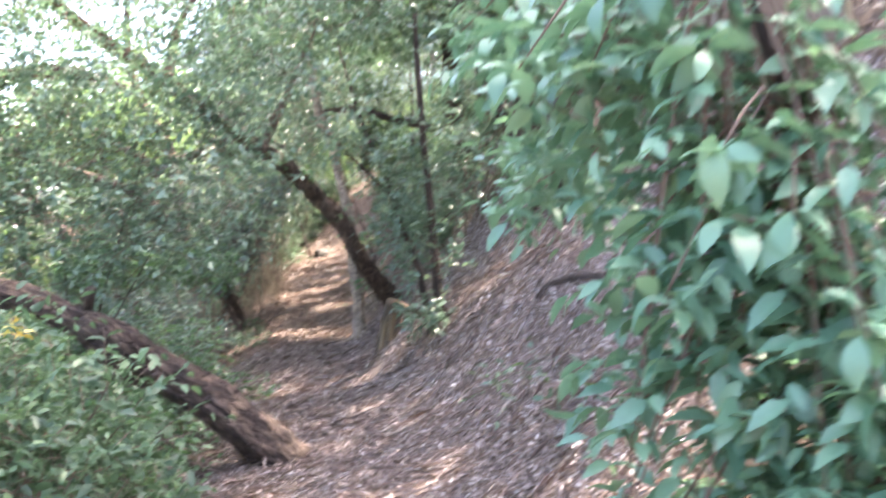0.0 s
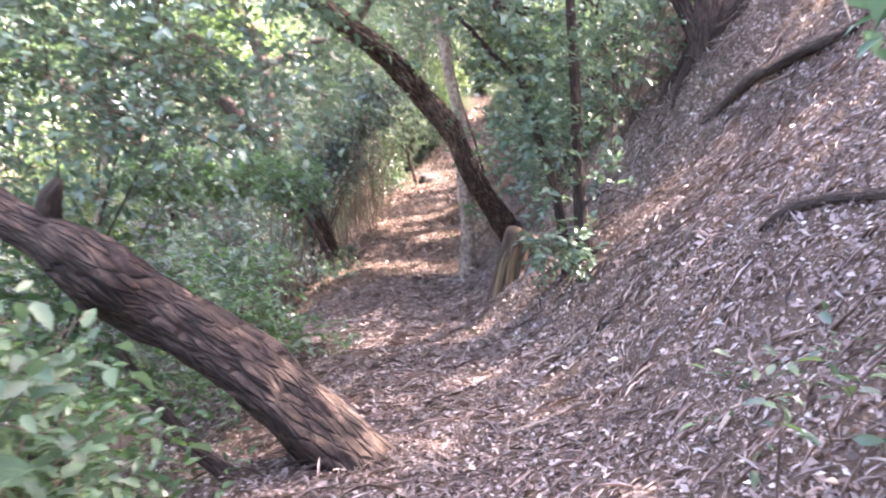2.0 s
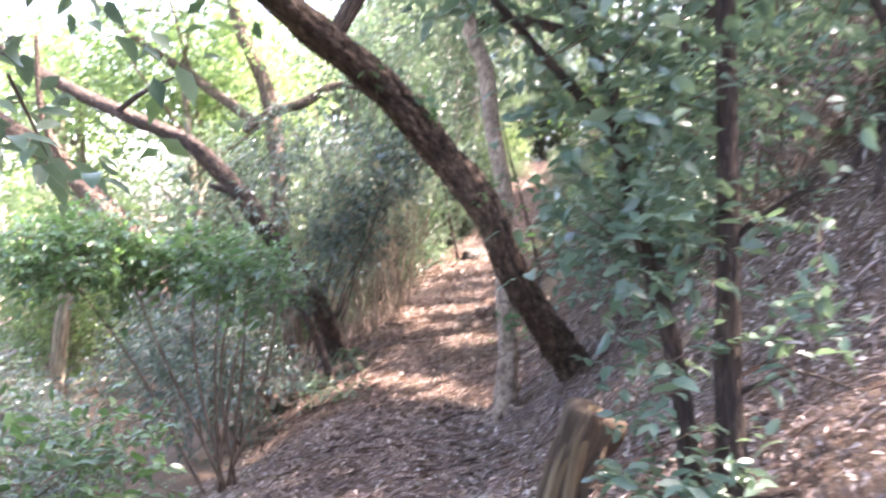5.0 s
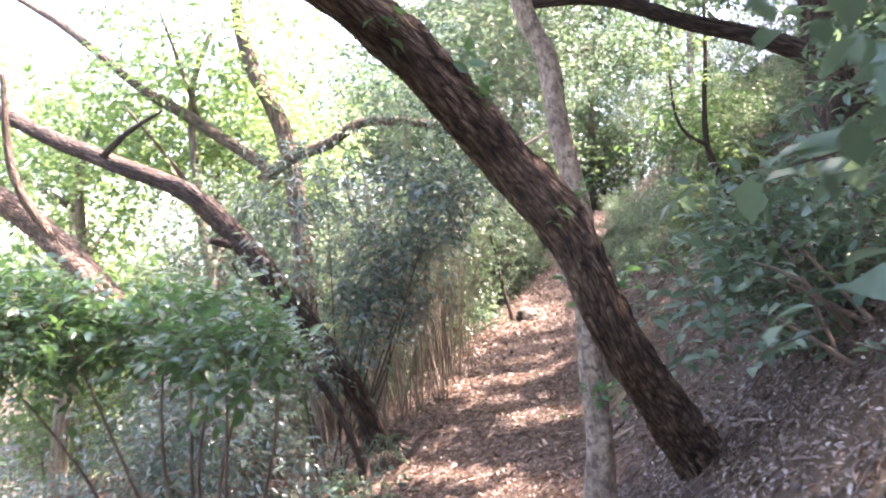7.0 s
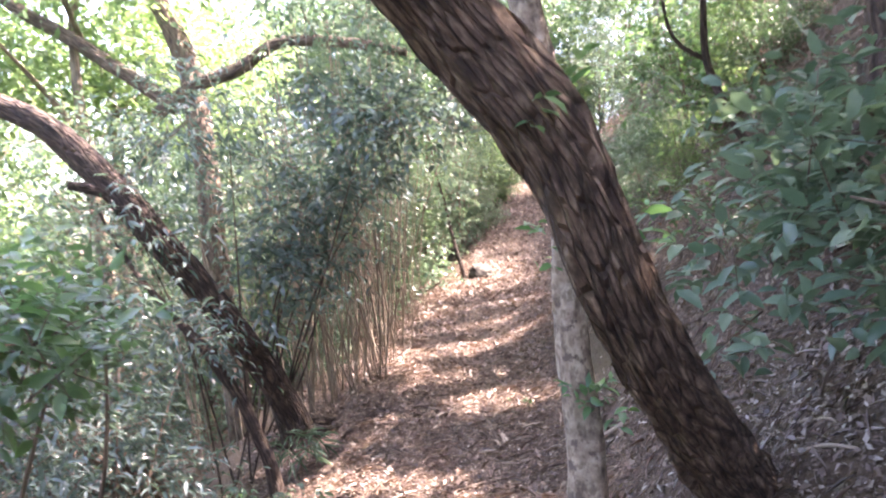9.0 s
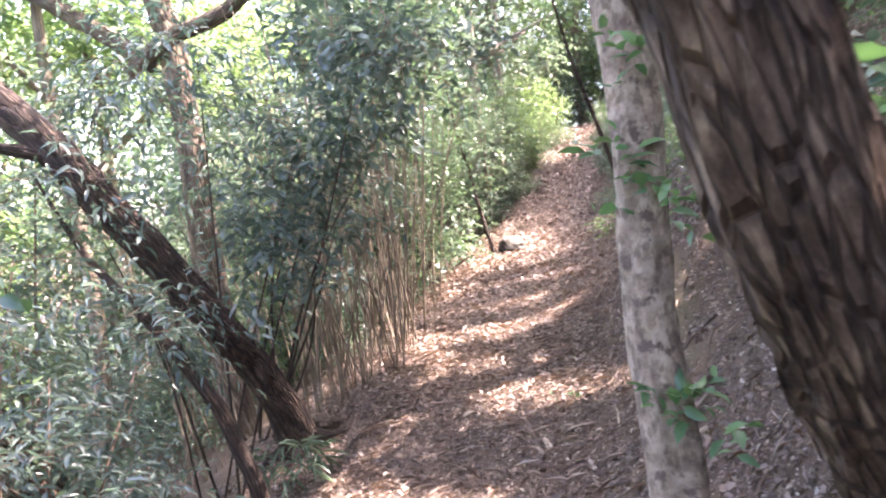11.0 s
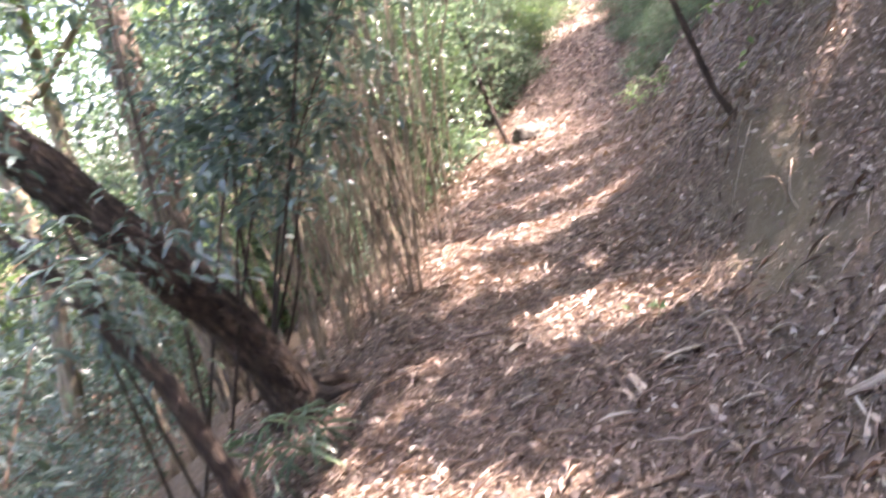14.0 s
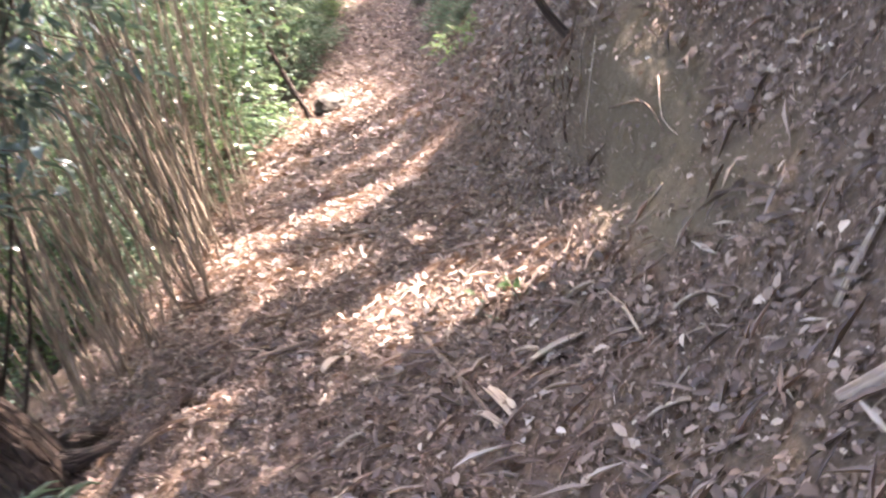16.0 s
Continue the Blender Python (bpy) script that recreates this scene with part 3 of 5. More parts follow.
tree("dark_curved_tree", 14, [(-4.0, 16.8, -0.45, 0.180), (-4.1, 16.7, -0.05, 0.140), (-4.25, 16.45, 0.4, 0.117), (-4.38, 16.2, 0.7, 0.113), (-4.6, 15.9, 1.15, 0.113), (-4.84, 15.65, 1.53, 0.108), (-5.24, 15.48, 2.03, 0.104), (-5.66, 15.4, 2.36, 0.095), (-6.52, 15.4, 2.68, 0.086), (-7.35, 15.4, 3.0, 0.077), (-8.6, 15.4, 3.6, 0.054)],
     BARK_DARK, "dark brown tree bending away over the slope", sides=28, step=0.03, rough=0.07, knots=0.15, roots=5,
     limbs=[[(-6.6, 15.38, 2.7, 0.035), (-6.1, 15.1, 2.9, 0.028), (-5.6, 14.9, 3.05, 0.012)], [(-5.05, 15.55, 1.8, 0.06), (-5.3, 15.3, 1.86, 0.03)]],
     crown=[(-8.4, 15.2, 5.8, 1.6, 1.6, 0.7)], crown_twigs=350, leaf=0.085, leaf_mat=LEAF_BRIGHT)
tree("forked_tree", 15, [(-5.12, 18.32, -1.02, 0.209), (-5.21, 18.20, -0.53, 0.152), (-5.39, 18.20, 0.45, 0.133), (-5.53, 18.20, 1.25, 0.129), (-5.71, 18.20, 2.72, 0.124), (-5.95, 18.20, 3.58, 0.114), (-6.45, 18.20, 4.55, 0.095), (-6.65, 18.20, 5.57, 0.076), (-6.59, 18.20, 7.28, 0.048)],
     BARK_FORK, "grey-brown tree with long sideways limbs", sides=26, step=0.035, rough=0.05, knots=0.12,
     limbs=[[(-6.15, 18.08, 2.84, 0.078), (-5.86, 18.02, 3.01, 0.084), (-5.64, 18.02, 3.13, 0.084), (-5.20, 18.08, 3.30, 0.073), (-4.76, 18.08, 3.54, 0.062), (-4.03, 18.08, 3.50, 0.056), (-3.42, 18.08, 3.37, 0.045)],
            [(-5.98, 18.20, 2.91, 0.078), (-6.42, 18.20, 3.20, 0.084), (-7.22, 18.20, 3.70, 0.078), (-8.07, 18.20, 4.19, 0.067), (-9.32, 18.20, 5.12, 0.056), (-10.74, 18.20, 5.94, 0.039)]],
     crown=[(-6.6, 18.2, 7.4, 1.8, 1.8, 0.9), (-3.3, 16.6, 3.7, 1.2, 1.0, 0.6), (-3.8, 17.0, 2.1, 0.5, 0.4, 0.4), (-3.3, 17.3, 2.8, 0.7, 0.5, 0.45), (-3.4, 19.8, 4.3, 1.2, 1.0, 0.6), (-4.9, 18.8, 4.3, 0.9, 0.8, 0.5), (-2.5, 16.6, 3.95, 0.9, 0.7, 0.5), (-1.8, 17.6, 4.5, 0.9, 0.7, 0.5), (-2.9, 18.4, 4.9, 1.0, 0.8, 0.6), (-3.0, 17.4, 4.4, 0.9, 0.6, 0.6), (-3.6, 17.2, 5.2, 1.0, 0.8, 0.6)], crown_twigs=4000, leaf=0.08, leaf_mat=LEAF_GREY)
tree("thin_dark_tree", 20, [(-3.72, 15.5, -0.5, 0.06), (-3.8, 15.5, -0.16, 0.05), (-3.9, 15.5, 0.04, 0.048), (-4.02, 15.5, 0.28, 0.046), (-4.22, 15.5, 0.54, 0.043), (-4.34, 15.5, 0.68, 0.04), (-4.62, 15.5, 0.95, 0.03), (-4.9, 15.5, 1.25, 0.018), (-5.2, 15.5, 1.7, 0.008)],
     BARK_DARK, "thin dark trunk leaning down the slope", sides=14, step=0.05, rough=0.06, knots=0.1, roots=3, limbs=[[(-4.22, 15.5, 0.54, 0.022), (-4.2, 15.4, 0.8, 0.014), (-4.26, 15.35, 1.1, 0.006)]])
zp = gz(-0.32, 16.5)
tree("bank_sapling", 25, [(-0.28, 16.5, zp - 0.1, 0.05), (-0.34, 16.5, zp + 0.08, 0.04), (-0.47, 16.5, 2.37, 0.034), (-0.66, 16.5, 2.82, 0.03), (-0.69, 16.5, 3.3, 0.025), (-0.68, 16.5, 3.75, 0.02), (-0.7, 16.5, 4.6, 0.012)],
     BARK_DARK, "thin dark sapling on the bank with bright leaves", sides=10, step=0.08, rough=0.05, limbs=[[(-0.66, 16.5, 2.84, 0.022), (-0.85, 16.5, 2.95, 0.017), (-0.96, 16.5, 3.14, 0.014), (-1.02, 16.5, 3.56, 0.008)]],
     crown=[(-0.7, 16.7, 3.5, 0.4, 0.3, 0.4), (-0.5, 16.8, 2.7, 0.3, 0.3, 0.3)], crown_twigs=110, leaf=0.08, leaf_mat=LEAF_BRIGHT)


def shading_boughs():
    """Flat leafy boughs added in rows along the light, with narrow gaps between the rows for sun streaks."""
    out, rng = [], np.random.default_rng(41)
    for p, half in ((12.7, 0.45), (13.55, 0.5), (14.6, 0.36), (15.7, 0.3), (16.6, 0.2), (17.75, 0.5), (19.15, 0.38), (20.3, 0.4), (21.8, 0.5)):
        for k in range(7):
            if rng.random() < 0.2:
                continue
            u, q = 6.9 + 0.5 * (p - 15.7) + 0.68 * k + rng.normal() * 0.2, p + rng.normal() * 0.17
            out.append((0.904 * u - 0.427 * q, 0.427 * u + 0.904 * q, 6.1 + 0.12 * (p - 15.7) + 0.22 * k + rng.normal() * 0.15, 0.5, half * rng.uniform(0.5, 1.4), 0.22))
    return out


# added tree, its crown and boughs block the sun and leave streaks below
zc = gz(1.6, 19.0)
canopy = tree("canopy_tree", 26, [(1.6, 19.0, zc - 0.2, 0.16), (1.5, 19.0, zc + 0.4, 0.12), (1.2, 19.0, zc + 1.6, 0.1), (0.6, 18.8, zc + 2.6, 0.08), (-0.4, 18.4, 6.4, 0.05), (-1.6, 18.0, 6.7, 0.03)],
     BARK_GREY, "added leaning tree whose boughs shade the trail in streaks", sides=14, step=0.1, rough=0.05,
     limbs=[[(0.9, 18.9, zc + 2.2, 0.05), (0.0, 20.0, 6.2, 0.04), (-1.2, 21.6, 6.6, 0.02)], [(0.7, 18.8, zc + 2.5, 0.05), (-0.4, 16.8, 6.0, 0.03), (-1.6, 15.6, 6.0, 0.02)]],
     crown=[(-2.7, 20.4, 6.3, 1.3, 1.5, 0.5), (-1.2, 22.6, 6.9, 1.4, 1.6, 0.6), (-3.0, 14.6, 5.6, 1.3, 1.3, 0.5), (-2.6, 25.0, 6.6, 1.0, 1.0, 0.6)], crown_twigs=2200, leaf=0.1, leaf_mat=LEAF_SHRUB, with_twigs=False)
bough_leaves, _ = foliage("bough_leaves", np.random.default_rng(126), [(x - 1.6, y - 19.0, z - (zc - 0.2), *r) for x, y, z, *r in shading_boughs()], 7200, 6, 0.115, LEAF_SHRUB, LEAF_PLAIN, 0.5, 0.2, 0.1, 0.0, with_twigs=False)
tagged(part("bough_leaves", bough_leaves, canopy), kind="stuff")
tree("slanting_tree", 16, [(-4.2, 15.15, -0.95, 0.2), (-4.45, 15.1, -0.5, 0.165), (-5.0, 15.05, 0.02, 0.15), (-5.6, 15.0, 0.5, 0.145), (-6.25, 15.1, 1.3, 0.14), (-7.3, 15.3, 2.05, 0.13), (-8.2, 15.3, 2.55, 0.12), (-9.6, 15.3, 3.4, 0.09)],
     BARK_STRINGY, "brown trunk slanting down the slope", sides=24, step=0.04, rough=0.05, knots=0.1, roots=4,
     limbs=[[(-6.9, 15.2, 1.8, 0.06), (-7.3, 15.0, 2.5, 0.045), (-7.4, 14.9, 3.5, 0.025)]])
zo = gz(-5.3, 8.8)
tree("hollow_limb_tree", 27, [(-5.3, 8.8, zo - 0.2, 0.18), (-5.25, 8.75, zo + 0.5, 0.14), (-5.15, 8.7, 1.6, 0.125), (-5.0, 8.6, 3.05, 0.11), (-5.25, 8.6, 4.2, 0.08), (-5.4, 8.6, 5.4, 0.05)],
     BARK_DARK, "dark tree down the slope with a thick broken limb", sides=18, step=0.06, rough=0.08, knots=0.15,
     limbs=[[(-4.98, 8.6, 3.1, 0.09), (-4.64, 8.5, 3.0, 0.095), (-4.29, 8.5, 3.09, 0.08), (-3.85, 8.5, 3.14, 0.075), (-3.45, 8.5, 3.06, 0.05), (-3.15, 8.5, 2.96, 0.02)]], crown=[(-5.3, 8.6, 5.4, 1.0, 1.0, 0.5)], crown_twigs=260, leaf=0.085)
tree("bank_tree", 17, [(0.2, 14.5, gz(0.2, 14.5) - 0.15, 0.3), (0.16, 14.5, gz(0.2, 14.5) + 0.25, 0.2), (0.13, 14.5, 2.6, 0.17), (0.1, 14.55, 3.2, 0.16), (0.05, 14.6, 4.2, 0.14), (0.1, 14.6, 6.0, 0.08)],
     BARK_DARK, "dark tree rooted high on the bank", sides=22, step=0.05, rough=0.08, knots=0.12, roots=5,
     limbs=[[(0.1, 14.55, 3.1, 0.09), (-0.35, 14.4, 3.25, 0.075), (-0.9, 14.2, 3.35, 0.06), (-1.5, 14.0, 3.5, 0.05), (-2.1, 13.9, 3.45, 0.03)], [(0.12, 14.5, 2.3, 0.09), (0.45, 14.5, 3.2, 0.08), (0.6, 14.5, 5.0, 0.05)]],
     crown=[(0.1, 13.6, 5.6, 1.8, 1.6, 1.0), (-0.9, 14.2, 4.0, 0.8, 0.6, 0.4)], crown_twigs=1800, leaf=0.09)

gb = gz(0.96, 10.6)
tree("twin_bank_tree", 18, [(1.0, 10.6, gb - 0.35, 0.2), (0.98, 10.6, gb - 0.1, 0.15), (0.97, 10.6, gb + 0.25, 0.12), (0.96, 10.6, gb + 0.6, 0.105), (0.95, 10.6, gb + 1.2, 0.095), (0.9, 10.6, gb + 3.2, 0.06)],
     BARK_DARK, "dark twin-stemmed tree with exposed roots on the bank", sides=22, step=0.05, rough=0.1, knots=0.15, roots=6,
     limbs=[[(0.95, 10.6, gb - 0.1, 0.1), (0.87, 10.62, gb + 0.12, 0.085), (0.72, 10.64, gb + 0.45, 0.075), (0.52, 10.64, gb + 0.85, 0.07), (0.25, 10.6, gb + 1.6, 0.05), (0.0, 10.6, gb + 2.8, 0.03)], [(0.9, 10.55, gb - 0.12, 0.06), (0.78, 10.6, gb - 0.35, 0.045), (0.66, 10.7, gb - 0.55, 0.03)]],
     crown=[(0.6, 10.5, gb + 3.4, 1.3, 1.3, 0.7)], crown_twigs=700, leaf=0.085)

# ---- stump and saplings ----
def stump():
    x, y = -0.7, 9.78
    z = gz(x, y)
    ob = thing("tree_stump", (x, y, z), "short weathered stump with split tan wood and dark roots", "stump")
    v, f, u = tube([(-0.03, 0, -0.15, 0.2), (-0.02, 0, 0.04, 0.125), (-0.01, 0, 0.2, 0.105), (0.02, 0, 0.34, 0.112), (0.06, 0, 0.46, 0.125), (0.08, 0, 0.53, 0.105), (0.09, 0, 0.55, 0.01)], 36, 0.02, 0.12, 0.25, 3, (0, 0, 0), 7.0, 0.05)
    part("stump_body", mesh_from("stump_body", v.tolist(), f, CUTWOOD, u), ob)
    for i, (a, h) in enumerate(((3.5, 0.5), (4.1, 0.44), (4.75, 0.56), (5.4, 0.4))):
        px, py = math.cos(a), math.sin(a)
        line = [(px * 0.16 - 0.02, py * 0.16, -0.05, 0.03), (px * 0.115, py * 0.115, 0.2, 0.035), (px * 0.105 + 0.03, py * 0.105, h * 0.7, 0.035), (px * 0.09 + 0.07, py * 0.09, h, 0.016)]
        v, f, u = tube(line, 9, 0.03, 0.1, 0, i + 4)
        part("splinter", mesh_from("splinter", v.tolist(), f, SPLITWOOD if i in (1, 2) else CUTWOOD, u), ob, "raised rib of split wood")
    for a in (2.6, 3.6, 4.6, 5.6):
        line = [(math.cos(a) * q * 0.12, math.sin(a) * q * 0.12, gz(x + math.cos(a) * q * 0.12, y + math.sin(a) * q * 0.12) - z + h, r) for q, h, r in ((0.7, 0.1, 0.05), (1.5, 0.02, 0.04), (2.2, -0.01, 0.025), (3.0, -0.03, 0.01))]
        v, f, u = tube(line, 8, 0.03, 0.12, 0, int(a * 10))
        part("root", mesh_from("root", v.tolist(), f, BARK_DARK, u), ob, "dark brown root")


stump()

zs = gz(-0.12, 8.9)
tree("slender_sapling", 21, [(-0.10, 8.93, zs - 0.12, 0.1), (-0.12, 8.9, zs + 0.08, 0.062), (-0.16, 8.9, 1.05, 0.048), (-0.19, 8.9, 1.53, 0.04), (-0.23, 8.9, 2.07, 0.036), (-0.27, 8.9, 2.6, 0.033), (-0.32, 8.9, 3.7, 0.024)], BARK_DARK,
     "slender upright sapling with dark bark beside the stump", sides=14, step=0.06, rough=0.05, knots=0.1, roots=3,
     limbs=[[(-0.17, 8.9, 1.5, 0.013), (0.0, 8.8, 1.66, 0.008), (0.16, 8.7, 1.68, 0.004)], [(-0.15, 8.9, 0.95, 0.011), (0.03, 8.75, 1.08, 0.007), (0.18, 8.65, 1.05, 0.004)]],
     crown=[(0.03, 8.62, 1.12, 0.2, 0.2, 0.13), (0.0, 8.6, 1.5, 0.2, 0.22, 0.14), (-0.05, 8.7, 0.85, 0.12, 0.2, 0.1), (-0.15, 8.75, 2.0, 0.4, 0.35, 0.3), (-0.15, 8.9, 2.5, 0.5, 0.4, 0.3), (-0.25, 8.9, 3.6, 0.8, 0.8, 0.4)], crown_twigs=230, leaf=0.08, leaf_mat=LEAF_DULL, shape=LEAF_FINE, twig_len=0.18, hollow=0.1)
tree("forked_sapling", 22, [(-0.22, 8.92, zs - 0.15, 0.055), (-0.3, 8.9, 0.88, 0.036), (-0.38, 8.9, 1.2, 0.032), (-0.49, 8.9, 1.51, 0.029), (-0.59, 8.9, 1.86, 0.026), (-0.72, 8.9, 2.25, 0.023), (-0.87, 8.9, 2.57, 0.02), (-1.1, 8.85, 3.4, 0.013)], BARK_DARK,
     "thin forked sapling with grey-green leaves beside the stump", sides=12, step=0.06, rough=0.05, knots=0.1,
     limbs=[[(-0.57, 8.9, 1.8, 0.022), (-0.73, 8.88, 1.98, 0.021), (-0.88, 8.88, 2.13, 0.019), (-1.08, 8.88, 2.34, 0.016), (-1.35, 8.88, 2.6, 0.01)]],
     crown=[(-0.36, 8.8, 1.0, 0.16, 0.2, 0.2), (-0.48, 8.8, 1.5, 0.3, 0.28, 0.25), (-0.55, 8.8, 1.95, 0.35, 0.3, 0.3), (-0.85, 8.8, 2.4, 0.45, 0.35, 0.28), (-0.28, 8.7, 0.72, 0.2, 0.15, 0.1)], crown_twigs=260, leaf=0.08, leaf_mat=LEAF_DULL, shape=LEAF_FINE, ratio=0.5, twig_len=0.2, hollow=0.1)
zr = gz(-1.52, 17.6)
tree("bent_sapling", 23, [(-1.46, 17.6, zr - 0.15, 0.034), (-1.52, 17.6, zr + 0.02, 0.026), (-1.6, 17.6, 1.12, 0.021), (-1.69, 17.6, 1.4, 0.019), (-1.79, 17.6, 1.72, 0.017), (-1.9, 17.58, 2.05, 0.015), (-2.06, 17.58, 2.5, 0.013), (-2.2, 17.6, 3.0, 0.01)], BARK_DARK,
     "thin bent sapling at the foot of the bank", sides=10, step=0.06, rough=0.05, crown=[(-2.1, 17.8, 3.0, 0.4, 0.4, 0.3), (-1.3, 18.2, 1.8, 0.3, 0.3, 0.2), (-1.1, 17.9, 1.75, 0.2, 0.2, 0.16)], crown_twigs=60, leaf=0.075, leaf_mat=LEAF_BRIGHT)
zl = gz(-3.98, 24.7)
tree("trailside_sapling", 24, [(-3.96, 24.7, zl - 0.1, 0.05), (-4.02, 24.7, zl + 0.15, 0.036), (-4.17, 24.7, 1.52, 0.03), (-4.35, 24.7, 2.25, 0.026), (-4.49, 24.7, 2.75, 0.02), (-4.7, 24.7, 3.7, 0.014)], BARK_DARK,
     "thin dark sapling beside a stone at the trail edge", sides=8, step=0.1, rough=0.05, crown=[(-4.7, 24.9, 3.2, 0.8, 0.8, 0.7), (-4.5, 25.0, 2.0, 0.5, 0.5, 0.4)], crown_twigs=200, leaf=0.07)


def stone(x, y, r, seed):
    bm = bmesh.new()
    bmesh.ops.create_icosphere(bm, subdivisions=3, radius=r)
    for v in bm.verts:
        n = noise.noise(v.co * (1.6 / r) + Vector((seed, 0, 0)))
        v.co *= 1 + 0.3 * n
        v.co.z *= 0.62
    me = bpy.data.meshes.new("stone")
    bm.to_mesh(me)
    bm.free()
    me.materials.append(STONE)
    ob = new("stone", me)
    ob.location = (x, y, gz(x, y) + r * 0.3)
    return tagged(ob, "dark rounded stone at the edge of the trail", "stone")


stone(-3.72, 24.75, 0.24, 3)

# ---- loose wood on the ground ----
stick("exposed_root", [(0.86, 9.62, -0.08, 0.06), (0.92, 9.5, 0.0, 0.055), (1.0, 9.3, 0.06, 0.05), (1.09, 9.12, 0.1, 0.046), (1.18, 8.9, 0.1, 0.044), (1.28, 8.7, 0.1, 0.042), (1.4, 8.45, 0.08, 0.04), (1.55, 8.2, 0.0, 0.036)], BARK_DARK, "thick grey-brown branch lying across the bank", "branch", 14)
stick("crooked_stick", [(0.46, 7.95, 0.01, 0.014), (0.43, 7.67, 0.025, 0.018), (0.41, 7.43, 0.02, 0.017), (0.43, 7.26, 0.025, 0.016), (0.5, 7.1, 0.01, 0.009)], DEADWOOD, "crooked bleached stick on the bank")
stick("dark_branch", [(0.66, 6.66, 0.0, 0.022), (0.72, 6.55, 0.03, 0.027), (0.81, 6.38, 0.035, 0.028), (0.93, 6.19, 0.035, 0.026), (1.0, 5.9, 0.03, 0.022), (1.08, 5.5, 0.0, 0.016)], BARK_DARK, "dark crooked branch on the leaf litter", "branch")
stick("curved_stick", [(-2.08, 13.15, 0.01, 0.014), (-2.01, 13.5, 0.03, 0.016), (-1.9, 13.75, 0.03, 0.015), (-1.76, 13.78, 0.02, 0.012), (-1.6, 13.6, 0.01, 0.007)], BARK_DARK, "dark curved stick lying across the trail")
stick("straight_stick", [(-2.4, 16.55, 0.01, 0.012), (-2.29, 16.19, 0.018, 0.012), (-2.18, 15.82, 0.01, 0.009)], TWIG, "straight brown stick lying on the trail")
stick("long_stick", [(-3.43, 16.76, 0.012, 0.01), (-3.09, 16.82, 0.02, 0.012), (-2.61, 16.71, 0.012, 0.008)], TWIG, "long thin stick across the trail")
stick("edge_branch", [(-3.56, 16.3, 0.01, 0.016), (-3.45, 16.5, 0.03, 0.018), (-3.38, 16.75, 0.03, 0.016), (-3.36, 17.05, 0.01, 0.01)], BARK_DARK, "dark branch lying along the trail edge", "branch")
stick("pale_stick", [(-1.77, 16.15, 0.01, 0.006), (-1.74, 15.95, 0.015, 0.006), (-1.73, 15.75, 0.01, 0.005)], DEADWOOD, "pale thin stick by the bank")
stick("short_pale_stick", [(-0.58, 6.53, 0.012, 0.011), (-0.45, 6.57, 0.018, 0.013), (-0.32, 6.6, 0.012, 0.01)], DEADWOOD, "short pale stick on the trail")

for line, mat, label in (
        ([(1.11, 9.0, 0.03, 0.006), (1.18, 8.85, 0.03, 0.008), (1.25, 8.7, 0.02, 0.005)], DEADWOOD, "thin bleached twig beside a branch on the bank"),
        ([(1.66, 9.15, 0.02, 0.008), (1.59, 8.75, 0.06, 0.009), (1.55, 8.45, 0.02, 0.006)], DEADWOOD, "pale thin twig high on the bank"),
        ([(0.74, 8.33, 0.012, 0.006), (0.81, 8.43, 0.018, 0.007), (0.88, 8.52, 0.012, 0.004)], DEADWOOD, "short pale twig on the leaf litter"),
        ([(-1.4, 15.28, 0.02, 0.007), (-1.32, 15.31, 0.03, 0.008), (-1.22, 15.34, 0.02, 0.005)], DEADWOOD, "pale crooked twig on the cut bank"),
        ([(-1.5, 15.06, 0.02, 0.014), (-1.43, 15.01, 0.025, 0.016), (-1.3, 14.95, 0.02, 0.012)], DEADWOOD, "pale broken stick at the bank foot"),
        ([(-1.52, 16.9, 0.02, 0.004), (-1.44, 16.65, 0.03, 0.005), (-1.42, 16.5, 0.01, 0.003)], TWIG, "thin twig on the cut bank"),
        ([(-2.83, 14.82, 0.012, 0.006), (-2.7, 15.06, 0.02, 0.007), (-2.58, 15.14, 0.012, 0.004)], DEADWOOD, "thin pale stick at the trail edge"),
        ([(-2.42, 15.02, 0.012, 0.009), (-2.2, 15.12, 0.02, 0.01), (-1.98, 15.17, 0.012, 0.007)], TWIG, "brown stick lying across the trail"),
        ([(-0.7, 12.96, 0.015, 0.007), (-0.62, 12.8, 0.025, 0.008), (-0.54, 12.66, 0.015, 0.005)], DEADWOOD, "pale stick beside an arching trunk"),
        ([(-0.63, 13.17, 0.012, 0.006), (-0.57, 12.92, 0.02, 0.006), (-0.56, 12.85, 0.012, 0.004)], DEADWOOD, "short pale stick beside an arching trunk")):
    stick("fallen_stick", line, mat, label)


